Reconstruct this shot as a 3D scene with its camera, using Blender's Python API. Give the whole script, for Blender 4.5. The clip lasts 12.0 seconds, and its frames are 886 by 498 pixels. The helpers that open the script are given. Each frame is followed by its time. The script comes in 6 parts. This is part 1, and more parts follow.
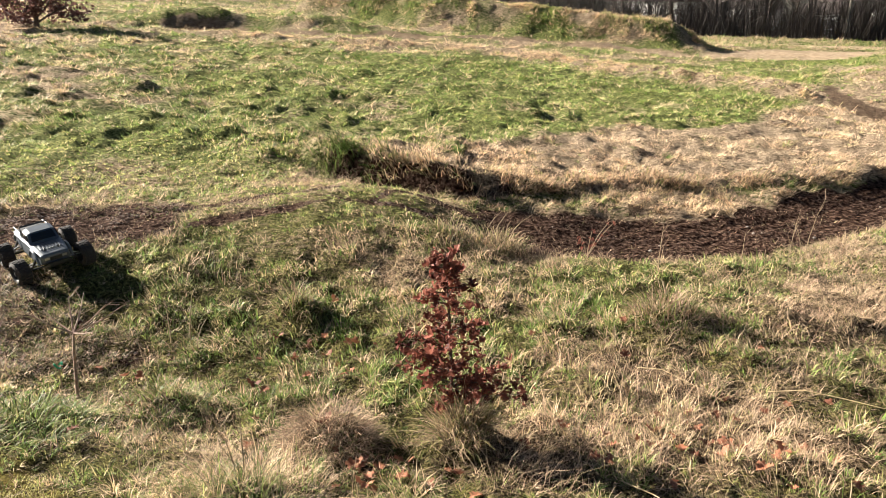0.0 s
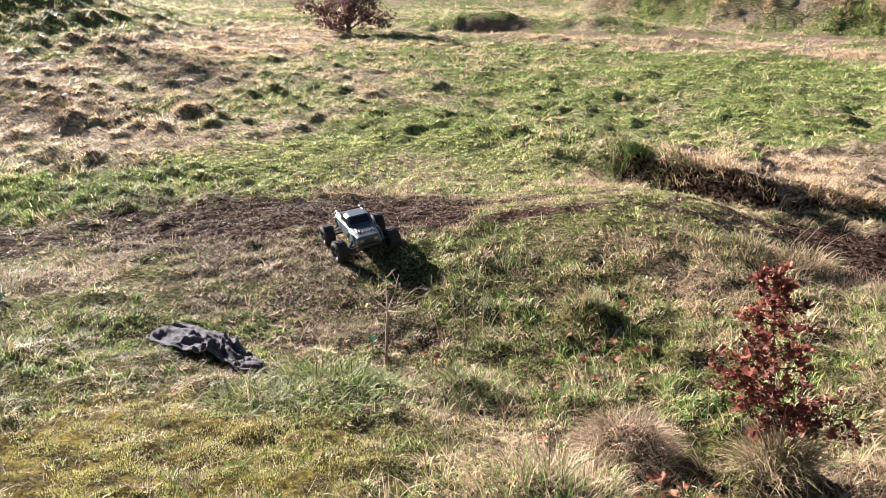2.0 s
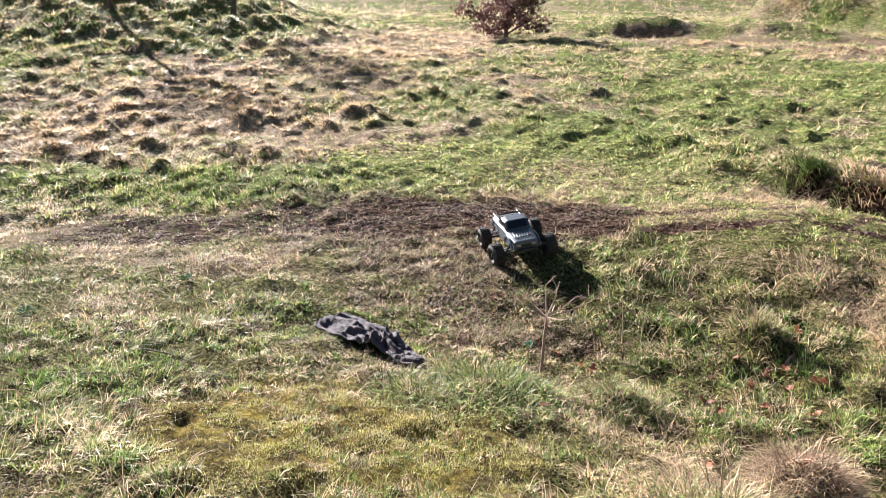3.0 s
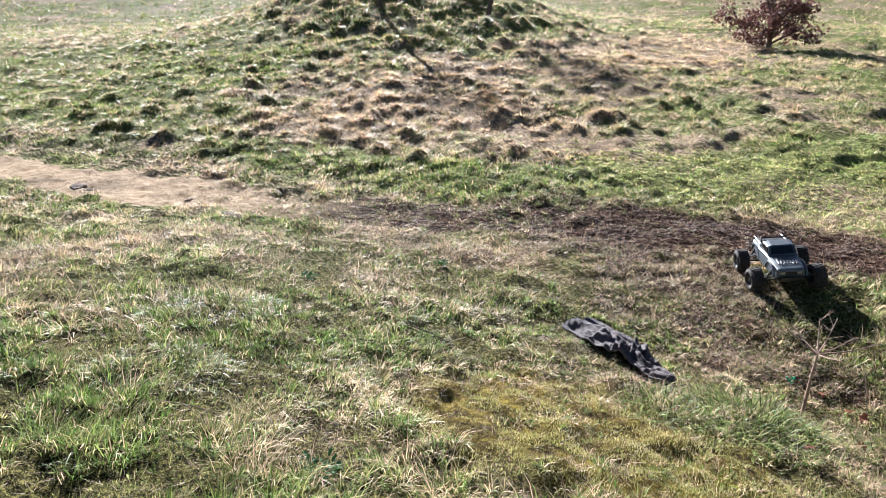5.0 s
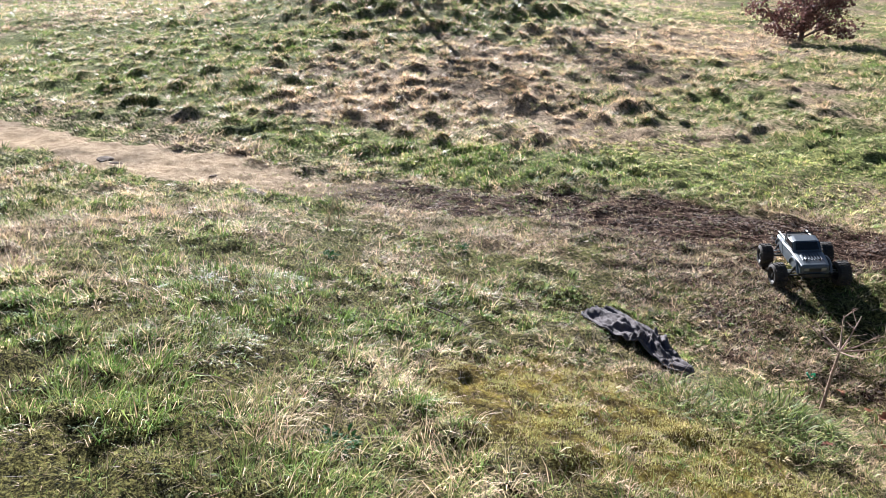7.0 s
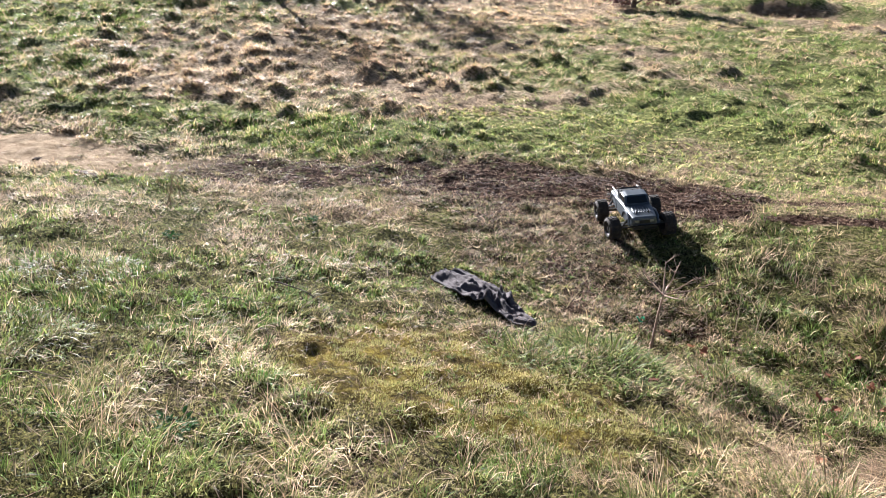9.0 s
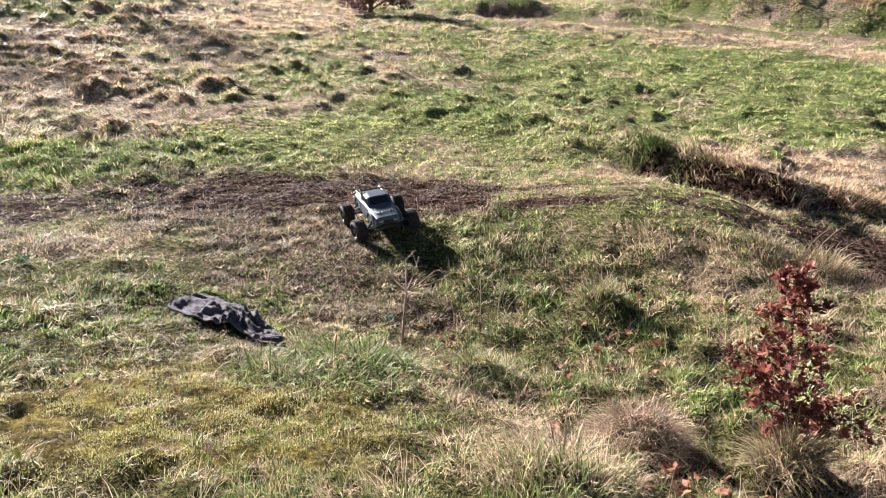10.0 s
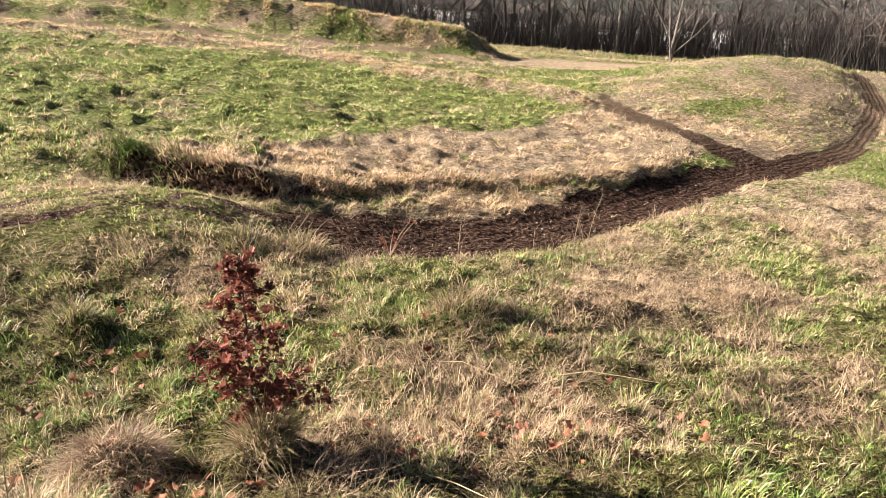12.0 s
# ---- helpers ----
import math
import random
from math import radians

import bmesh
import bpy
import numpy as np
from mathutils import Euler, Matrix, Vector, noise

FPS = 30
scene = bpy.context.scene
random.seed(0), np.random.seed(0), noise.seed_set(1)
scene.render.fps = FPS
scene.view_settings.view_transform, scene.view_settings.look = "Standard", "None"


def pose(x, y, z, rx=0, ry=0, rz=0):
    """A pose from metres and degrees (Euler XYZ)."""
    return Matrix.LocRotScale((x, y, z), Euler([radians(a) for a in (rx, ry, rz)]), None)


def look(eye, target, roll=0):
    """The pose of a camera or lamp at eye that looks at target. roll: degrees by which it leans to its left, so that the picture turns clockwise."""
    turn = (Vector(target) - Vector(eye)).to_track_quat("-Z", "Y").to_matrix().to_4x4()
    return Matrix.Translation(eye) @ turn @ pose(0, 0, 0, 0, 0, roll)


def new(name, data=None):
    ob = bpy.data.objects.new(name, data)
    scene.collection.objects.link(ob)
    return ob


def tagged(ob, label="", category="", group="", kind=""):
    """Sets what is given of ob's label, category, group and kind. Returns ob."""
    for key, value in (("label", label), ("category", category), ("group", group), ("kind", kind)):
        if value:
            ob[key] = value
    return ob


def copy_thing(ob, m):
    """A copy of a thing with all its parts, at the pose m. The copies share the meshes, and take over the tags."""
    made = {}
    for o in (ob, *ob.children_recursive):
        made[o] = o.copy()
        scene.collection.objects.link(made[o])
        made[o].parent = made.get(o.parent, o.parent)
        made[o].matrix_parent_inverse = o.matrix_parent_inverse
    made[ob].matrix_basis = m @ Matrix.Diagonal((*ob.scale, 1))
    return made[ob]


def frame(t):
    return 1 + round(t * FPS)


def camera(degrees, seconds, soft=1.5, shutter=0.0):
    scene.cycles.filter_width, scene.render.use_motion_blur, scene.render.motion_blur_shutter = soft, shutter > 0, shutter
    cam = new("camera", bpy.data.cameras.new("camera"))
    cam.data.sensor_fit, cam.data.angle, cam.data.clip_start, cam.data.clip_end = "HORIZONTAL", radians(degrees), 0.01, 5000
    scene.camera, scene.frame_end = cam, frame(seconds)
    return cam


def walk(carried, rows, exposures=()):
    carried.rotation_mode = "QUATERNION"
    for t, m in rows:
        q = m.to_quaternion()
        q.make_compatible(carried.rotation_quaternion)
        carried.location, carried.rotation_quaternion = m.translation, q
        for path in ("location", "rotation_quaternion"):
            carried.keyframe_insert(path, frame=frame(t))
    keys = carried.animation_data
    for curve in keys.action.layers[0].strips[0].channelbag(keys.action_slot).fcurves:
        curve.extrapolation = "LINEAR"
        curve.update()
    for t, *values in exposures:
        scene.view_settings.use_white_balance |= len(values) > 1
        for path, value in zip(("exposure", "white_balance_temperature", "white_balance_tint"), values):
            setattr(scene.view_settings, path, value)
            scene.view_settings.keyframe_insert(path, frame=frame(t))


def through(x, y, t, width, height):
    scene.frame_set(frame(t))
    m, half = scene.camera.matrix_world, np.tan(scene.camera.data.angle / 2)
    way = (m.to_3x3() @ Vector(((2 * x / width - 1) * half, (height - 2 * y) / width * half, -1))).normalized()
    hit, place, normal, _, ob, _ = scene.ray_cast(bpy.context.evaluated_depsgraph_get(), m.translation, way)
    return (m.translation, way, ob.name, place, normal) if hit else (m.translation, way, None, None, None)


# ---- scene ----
cam = camera(62.5, 12.0, soft=0.7)
PATH = [
    (0, (0.222, -0.02, 2.115), (0.143, 1.883, 1.504), 0.9),
    (0.5, (0.191, -0.008, 2.125), (-0.058, 1.876, 1.502), 0.0),
    (1, (0.126, -0.016, 2.118), (-0.278, 1.842, 1.498), -0.3),
    (1.5, (0.025, -0.032, 2.109), (-0.561, 1.779, 1.494), -0.5),
    (2, (-0.05, -0.056, 2.105), (-0.8, 1.696, 1.497), -0.7),
    (2.5, (-0.124, -0.099, 2.107), (-1.056, 1.566, 1.508), -0.7),
    (3, (-0.177, -0.132, 2.11), (-1.261, 1.441, 1.518), -0.6),
    (3.5, (-0.233, -0.177, 2.117), (-1.468, 1.283, 1.532), -0.3),
    (3.7, (-0.255, -0.198, 2.115), (-1.54, 1.22, 1.533), -0.1),
    (5.3, (-0.349, -0.417, 2.141), (-1.882, 0.722, 1.547), 1.4),
    (5.5, (-0.354, -0.429, 2.138), (-1.9, 0.691, 1.542), 1.6),
    (6, (-0.362, -0.441, 2.13), (-1.922, 0.655, 1.526), 1.9),
    (6.5, (-0.358, -0.431, 2.12), (-1.911, 0.67, 1.505), 2.3),
    (7, (-0.345, -0.418, 2.125), (-1.869, 0.713, 1.496), 2.7),
    (7.2, (-0.341, -0.406, 2.124), (-1.85, 0.744, 1.49), 2.7),
    (8.8, (-0.268, -0.339, 2.116), (-1.59, 1.002, 1.44), 3.0),
    (9, (-0.244, -0.324, 2.117), (-1.508, 1.064, 1.43), 2.8),
    (9.5, (-0.219, -0.299, 2.117), (-1.331, 1.216, 1.43), 2.4),
    (10, (-0.1, -0.126, 2.111), (-0.867, 1.604, 1.463), 1.8),
    (10.5, (0.001, -0.039, 2.105), (-0.328, 1.833, 1.483), 2.3),
    (11, (0.163, 0.016, 2.083), (0.276, 1.92, 1.484), 3.0),
    (11.5, (0.249, 0.014, 2.092), (0.617, 1.888, 1.498), 3.4),
    (12, (0.265, 0.008, 2.093), (0.707, 1.869, 1.508), 3.7),
]
EXPOSURES = [(0.0, 2.24, 6050, 12.0), (1.0, 2.26, 6000, 12.0), (2.0, 2.38, 5570, 15.5), (3.0, 2.44, 5530, 15.0), (5.5, 2.23, 5240, 14.0), (7.0, 2.2, 5280, 13.5), (9.0, 2.23, 5410, 15.3), (9.75, 2.27, 5450, 16.5), (10.5, 2.41, 5560, 17.0), (11.25, 2.2, 5970, 15.5), (12.0, 2.23, 6050, 15.5)]
walk(cam, [(t, look(eye, target, roll)) for t, eye, target, roll in PATH], EXPOSURES)

# ---- world and sun ----
SUN_EL, SUN_DIR = radians(24.0), Vector((-0.92, 0.39, 0.0)).normalized()
to_sun = Vector((SUN_DIR.x * math.cos(SUN_EL), SUN_DIR.y * math.cos(SUN_EL), math.sin(SUN_EL)))
world = bpy.data.worlds.new("winter_sky")
scene.world = world
world.use_nodes = True
wn, wl = world.node_tree.nodes, world.node_tree.links
sky = wn.new("ShaderNodeTexSky")
sky.sky_type, sky.sun_disc = "NISHITA", False
sky.sun_elevation = SUN_EL
sky.sun_rotation = math.atan2(SUN_DIR.x, SUN_DIR.y)
sky.air_density, sky.dust_density = 1.0, 1.5
wn["Background"].inputs["Strength"].default_value = 0.015
wl.new(sky.outputs["Color"], wn["Background"].inputs["Color"])
sun_data = bpy.data.lights.new("sun", "SUN")
sun_data.energy, sun_data.angle, sun_data.color = 5.0, radians(0.53), (1.0, 0.9, 0.74)
sun = new("sun", sun_data)
sun.matrix_world = look((-30, 17, 20), Vector((-30, 17, 20)) - to_sun)


# ---- helpers of this scene ----
def np_mesh(name, verts, faces, attrs=None, smooth=False):
    """A mesh from arrays of places and of faces with equal corner counts."""
    me = bpy.data.meshes.new(name)
    verts = np.asarray(verts, np.float32)
    faces = np.asarray(faces, np.int32)
    count, k = faces.shape
    me.vertices.add(len(verts))
    me.vertices.foreach_set("co", verts.ravel())
    me.loops.add(count * k)
    me.loops.foreach_set("vertex_index", faces.ravel())
    me.polygons.add(count)
    me.polygons.foreach_set("loop_start", np.arange(0, count * k, k, dtype=np.int32))
    me.update(calc_edges=True)
    if smooth:
        me.polygons.foreach_set("use_smooth", np.ones(count, bool))
    for key, values in (attrs or {}).items():
        layer = me.attributes.new(key, "FLOAT", "POINT")
        layer.data.foreach_set("value", np.asarray(values, np.float32))
    return me


class Soup:
    """Collects faces of one mesh."""

    def __init__(self):
        self.v, self.f = [], []

    def add(self, verts, faces):
        n = len(self.v)
        self.v.extend(tuple(p) for p in verts)
        self.f.extend(tuple(i + n for i in f) for f in faces)
        return self

    def blade(self, a, b, half, rnd):
        """One thin twig, tapering to a point."""
        side = (b - a).cross(Vector((rnd.gauss(0, 1), rnd.gauss(0, 1), rnd.gauss(0, 1)))).normalized() * half
        n = len(self.v)
        self.v += [tuple(a - side), tuple(a + side), tuple(b)]
        self.f.append((n, n + 1, n + 2))
        return self

    def tube(self, pts, radii, sides=6, cap=True):
        pts = [Vector(p) for p in pts]
        n = len(pts)
        rings = []
        up = None
        for i, p in enumerate(pts):
            d = (pts[min(i + 1, n - 1)] - pts[max(i - 1, 0)])
            d = d.normalized() if d.length > 1e-9 else Vector((0, 0, 1))
            if up is None:
                up = d.orthogonal().normalized()
            up = up - d * up.dot(d)
            up = up.normalized() if up.length > 1e-6 else d.orthogonal().normalized()
            side = d.cross(up)
            r = radii[i] if hasattr(radii, "__len__") else radii
            rings.append([p + (up * math.cos(2 * math.pi * k / sides) + side * math.sin(2 * math.pi * k / sides)) * r for k in range(sides)])
        verts = [v for ring in rings for v in ring]
        faces = []
        for i in range(n - 1):
            for k in range(sides):
                a, b = i * sides + k, i * sides + (k + 1) % sides
                faces.append((a, b, b + sides, a + sides))
        if cap:
            faces.append(tuple(range(sides))[::-1])
            faces.append(tuple(range((n - 1) * sides, n * sides)))
        return self.add(verts, faces)

    def box(self, cx, cy, cz, sx, sy, sz, m=None, taper=1.0):
        v = []
        for dz in (-1, 1):
            t = taper if dz > 0 else 1.0
            for dx, dy in ((-1, -1), (1, -1), (1, 1), (-1, 1)):
                p = Vector((dx * sx / 2 * t, dy * sy / 2 * t, dz * sz / 2))
                p = m @ p if m is not None else p
                v.append(p + Vector((cx, cy, cz)))
        return self.add(v, [(3, 2, 1, 0), (4, 5, 6, 7), (0, 1, 5, 4), (1, 2, 6, 5), (2, 3, 7, 6), (3, 0, 4, 7)])

    def loft(self, rings, closed_ends=True):
        k = len(rings[0])
        verts = [p for r in rings for p in r]
        faces = []
        for i in range(len(rings) - 1):
            for j in range(k):
                a, b = i * k + j, i * k + (j + 1) % k
                faces.append((a, b, b + k, a + k))
        if closed_ends:
            faces.append(tuple(range(k))[::-1])
            faces.append(tuple(range((len(rings) - 1) * k, len(rings) * k)))
        return self.add(verts, faces)

    def lathe_x(self, profile, seg):
        """Turns a closed profile of (x, r) round the x axis."""
        rings = []
        for s in range(seg):
            a = 2 * math.pi * s / seg
            rings.append([(x, r * math.cos(a), r * math.sin(a)) for x, r in profile])
        rings.append(rings[0])
        return self.loft(rings, False)

    def mesh(self, name, smooth=False, weld=False):
        me = bpy.data.meshes.new(name)
        me.from_pydata(self.v, [], self.f)
        bm = bmesh.new()
        bm.from_mesh(me)
        if weld:
            bmesh.ops.remove_doubles(bm, verts=bm.verts, dist=1e-5)
        bmesh.ops.recalc_face_normals(bm, faces=bm.faces)
        bm.to_mesh(me)
        bm.free()
        if smooth:
            me.polygons.foreach_set("use_smooth", np.ones(len(me.polygons), bool))
        return me


def part(name, data, material, parent=None, label="", m=None):
    """One mesh object, under a thing or under a part."""
    if isinstance(data, Soup):
        data = data.mesh(name)
    if material and not data.materials:
        data.materials.append(material)
    ob = new(name, data)
    if parent is not None:
        ob.parent = parent
    if m is not None:
        ob.matrix_basis = m
    if label:
        tagged(ob, label)
    return ob


def bevel(ob, width, segments=2):
    mod = ob.modifiers.new("bevel", "BEVEL")
    mod.width, mod.segments, mod.limit_method = width, segments, "ANGLE"
    return ob


# ---- noise on the plan ----
_tables = {}


def vnoise(x, y, size, seed=0):
    """Smooth noise of 0 to 1 with cells of that size."""
    if seed not in _tables:
        _tables[seed] = np.random.RandomState(seed + 11).rand(256, 256)
    tab = _tables[seed]
    fx, fy = np.asarray(x) / size, np.asarray(y) / size
    ix, iy = np.floor(fx).astype(int), np.floor(fy).astype(int)
    tx, ty = fx - ix, fy - iy
    tx, ty = tx * tx * (3 - 2 * tx), ty * ty * (3 - 2 * ty)
    ix, iy = ix & 255, iy & 255
    jx, jy = (ix + 1) & 255, (iy + 1) & 255
    a = tab[ix, iy] * (1 - tx) + tab[jx, iy] * tx
    b = tab[ix, jy] * (1 - tx) + tab[jx, jy] * tx
    return a * (1 - ty) + b * ty


def fbm(x, y, size, seed=0, octaves=3):
    total, amp, out = 0.0, 1.0, 0.0
    for k in range(octaves):
        out = out + amp * vnoise(x, y, size / 2**k, seed + k)
        total += amp
        amp *= 0.5
    return out / total


def smooth(a, b, v):
    t = np.clip((v - a) / (b - a), 0, 1)
    return t * t * (3 - 2 * t)


def bump(x, y, cx, cy, sx, sy, turn=0.0):
    c, s = math.cos(radians(turn)), math.sin(radians(turn))
    dx, dy = x - cx, y - cy
    u, v = c * dx + s * dy, -s * dx + c * dy
    return np.exp(-0.5 * ((u / sx) ** 2 + (v / sy) ** 2))


def to_line(x, y, line):
    """Distance to a bent line, signed positive on its left side, and how far along it."""
    best = np.full(np.shape(x), 1e9)
    side, along, run = np.zeros(np.shape(x)), np.zeros(np.shape(x)), 0.0
    for (ax, ay), (bx, by) in zip(line[:-1], line[1:]):
        lx, ly = bx - ax, by - ay
        ll = math.hypot(lx, ly)
        t = np.clip(((x - ax) * lx + (y - ay) * ly) / (ll * ll), 0, 1)
        d = np.hypot(x - ax - t * lx, y - ay - t * ly)
        cross = lx * (y - ay) - ly * (x - ax)
        near = d < best
        best = np.where(near, d, best)
        side = np.where(near, np.sign(cross), side)
        along = np.where(near, run + t * ll, along)
        run += ll
    return best, side, along


# ---- the plan of the ground ----
TRACK_R = [(-1.2, 7.1), (0.2, 6.95), (1.2, 6.95), (2.4, 7.2), (3.9, 8.0), (5.6, 9.3), (7.4, 10.6), (9.2, 11.5), (11.9, 13.0), (14.8, 15.6), (19.0, 22.0)]
TRACK_L = [(-0.9, 7.1), (-2.4, 6.45), (-4.2, 6.0), (-5.4, 5.1), (-6.3, 4.1), (-7.5, 3.15), (-9.2, 2.2), (-11.0, 1.2), (-13.5, 0.2), (-18.0, -1.4)]
BRANCH = [(8.9, 11.5), (8.5, 12.1), (8.1, 12.8), (7.95, 13.6), (7.7, 14.4), (7.55, 15.2), (7.75, 16.3), (8.4, 18.0), (9.4, 20.5), (10.4, 24.0)]
EDGE = [(-2.7, 9.9), (-1.75, 8.85), (-1.4, 8.6), (-1.1, 8.4), (-0.68, 8.24), (-0.25, 8.05), (0.18, 7.88), (0.5, 8.05), (1.25, 8.5), (2.1, 8.8), (3.4, 9.15), (5.2, 9.85), (6.6, 10.8), (7.8, 12.0)]
BERM = [(9.6, 27.2), (6.6, 26.9), (3.5, 27.6), (-1.0, 28.8), (-6.0, 31.0)]
FAR_TRACK = [(-8.0, 22.6), (-6.5, 22.2), (-3.6, 22.6), (-1.0, 24.4), (1.6, 25.6), (4.0, 25.1), (6.6, 24.4), (10.5, 24.6), (16.0, 29.0), (24.0, 35.0)]
BELT = [(7.15, 15.85), (6.8, 16.1), (5.9, 16.9), (4.9, 17.6), (3.6, 19.0), (2.4, 20.3), (0.8, 21.4), (-3.0, 20.8), (-7.0, 20.6)]


def past_edge(x, y):
    """Signed distance past the edge of the field, and how far along it."""
    d, _, along = to_line(x, y, EDGE)
    ex, ey = zip(*EDGE)
    return d * np.sign(np.asarray(y) - np.interp(x, ex, ey)), along


def height(x, y):
    x, y = np.asarray(x, float), np.asarray(y, float)
    h = 0.75 * bump(x, y, -1.5, -0.8, 4.0, 2.2)
    u = -0.45 * x + 0.89 * y
    w = 0.9
    r = 0.104 * w * np.log1p(np.exp(np.clip((u - 5.4) / w, -30, 30))) + 0.104 * np.maximum(u - 5.4 - 27, 0)
    az = np.degrees(np.arctan2(-x, np.maximum(y, 0.1) + 2.0))
    lim = 0.95 + 2.05 * smooth(-24, 28, az)
    h = h + lim * np.tanh(r / lim)
    # far level
    far = np.hypot(x, y)
    h = h + (0.35 + 6.9 * smooth(0, 24, az) - h) * smooth(38, 85, far) + 0.03 * np.maximum(far - 85, 0) * smooth(0, 24, az)
    # jump on the track and the bank before the trough
    h = h + 0.25 * bump(x, y, -0.95, 6.95, 1.25, np.where(y < 6.95, 1.0, 0.75), 10)
    h = h + 0.13 * bump(x, y, 1.4, 4.7, 1.3, 0.7, 8) - 0.2 * bump(x, y, -1.5, 3.95, 1.3, 0.8)
    d, side, along = to_line(x, y, TRACK_R)
    h = h - 0.16 * np.exp(-((d / 0.75) ** 2)) * smooth(0.6, 2.0, along)
    # scarp along the field
    sd, along = past_edge(x, y)
    ragged = sd + 0.2 * (vnoise(x, y, 0.32, 40) - 0.5) + 0.08 * (vnoise(x, y, 0.13, 41) - 0.5)
    h = h + (0.28 - 0.2 * smooth(3.5, 4.3, along)) * smooth(-0.09, 0.06, ragged) * np.exp(-np.maximum(sd, 0) / 1.3) * smooth(0.6, 1.7, along) * (1 - smooth(10.0, 13.0, along))
    h = h + 0.08 * bump(x, y, -2.1, 9.0, 0.9, 0.7) + 0.10 * bump(x, y, -4.0, 9.9, 1.6, 0.5)
    h = h - 0.24 * bump(x, y, -0.85, 8.06, 0.75, 0.2, -28) - 0.08 * bump(x, y, 0.9, 8.05, 0.5, 0.12, 15)
    # low bank along the far side of the field, with a blunt end
    d, side, along = to_line(x, y, BELT)
    h = h + 0.22 * np.exp(-((d / 0.5) ** 2)) * (1 - 0.6 * smooth(3.0, 7.0, along)) * (1 - smooth(6.95, 7.25, x))
    # mounds
    h = h + 3.3 * bump(x, y, -27.6, 18.3, 7.0, 3.7, -38)
    h = h + 0.5 * bump(x, y, -8.7, 23.5, 1.3, 0.6) - 0.4 * bump(x, y, -8.2, 22.55, 1.0, 0.45)
    h = h + 0.4 * bump(x, y, -5.2, 24.6, 1.6, 0.8)
    h = h + 1.32 * np.where(x < 14.6, bump(x, y, 14.6, 18.9, 3.7, 2.7, 18), bump(x, y, 14.6, 18.9, 9.0, 2.9, 24))
    d, side, along = to_line(x, y, BERM)
    h = h + (0.68 + 0.04 * along) * np.exp(-((d / 1.1) ** 2)) * (1 + 0.2 * vnoise(x, y, 1.4, 50)) * (1 - smooth(6.9, 8.7, x))
    h = h - 0.1 * bump(x, y, 11.6, 24.5, 0.8, 0.5)
    # unevenness
    h = h + 0.10 * (fbm(x, y, 1.6, 1) - 0.5) + 0.05 * (fbm(x, y, 0.4, 5) - 0.5) + 0.5 * (fbm(x, y, 14.0, 9, 2) - 0.5) * smooth(16, 30, far)
    return h


def mud_at(x, y):
    dr, _, ar = to_line(x, y, TRACK_R)
    dl, _, al = to_line(x, y, TRACK_L)
    db, _, ab = to_line(x, y, BRANCH)
    df, _, af = to_line(x, y, FAR_TRACK)
    n = fbm(x, y, 0.9, 20) - 0.5 + 0.45 * (fbm(x, y, 0.25, 26, 2) - 0.5)
    m = (1 - smooth(0.42, 0.74, dr + 0.5 * n + 0.2 * smooth(8, 12, ar) + 0.15 * smooth(13, 16, ar))) * smooth(0.7, 1.7, ar + 1.2 * n)
    m = np.maximum(m, (1 - smooth(0.03, 0.11, np.abs(dr - 0.24) + 0.22 * n)) * 0.75 * (1 - smooth(1.4, 2.2, ar)))
    m = np.maximum(m, (1 - smooth(0.35, 0.75, dl + 0.7 * n)) * smooth(1.2, 2.4, al + 1.4 * n) * (1 - 0.4 * smooth(4.0, 5.5, al) * (1 - smooth(8.0, 9.5, al))))
    m = np.maximum(m, (1 - smooth(0.03, 0.11, np.abs(dl - 0.25) + 0.22 * n)) * 0.7 * (1 - smooth(2.2, 3.2, al)))
    m = np.maximum(m, (1 - smooth(0.15, 0.5, db + 0.6 * n - 0.16 * (1 - smooth(0.8, 3.2, ab)) + 0.34 * smooth(14.6, 17.2, y))) * (1 - 0.85 * smooth(15.2, 17.8, y + 2.0 * n)))
    m = np.maximum(m, 0.75 * (1 - smooth(0.2, 0.8, df + 1.2 * n)))
    # dark band on the scarp: bare earth, with the face's shade put into it
    sd, along = past_edge(x, y)
    m = np.maximum(m, 0.85 * np.exp(-(((sd + 0.03) / 0.13) ** 2)) * smooth(1.2, 1.9, along) * (1 - 0.6 * smooth(3.6, 4.6, along)) * (1 - smooth(7.0, 10.0, along)))
    patch = bump(x, y, -4.1, 4.9, 1.9, 0.85, -15)
    m = np.maximum(m, 0.6 * smooth(0.3, 0.8, patch + 0.9 * n))
    m = np.maximum(m, 0.9 * smooth(0.4, 0.7, bump(x, y, -8.3, 22.7, 1.1, 0.5) + 0.3 * n))
    m = np.maximum(m, 0.8 * smooth(0.35, 0.6, bump(x, y, 13.0, 26.5, 4.5, 1.8, 20) + 0.2 * n))
    m = np.maximum(m, 0.7 * smooth(0.45, 0.7, bump(x, y, 17.0, 36.0, 5.0, 3.5, 10) + 0.3 * n))
    return np.clip(m, 0, 1)


def pale_at(x, y):
    """How dry and pale the bare soil is."""
    return np.clip(smooth(-6.2, -8.2, x + 0.4 * y - 1.0) * (y < 12) + 0.8 * smooth(0.3, 0.7, bump(x, y, 17.0, 36.0, 6.0, 4.5, 10)) + 0.5 * smooth(0.3, 0.6, bump(x, y, 13.0, 26.5, 5.0, 2.2, 20)) + 0.2 * smooth(11.5, 14, y) * (x > 5) + 0.5 * smooth(19, 22, y), 0, 1)


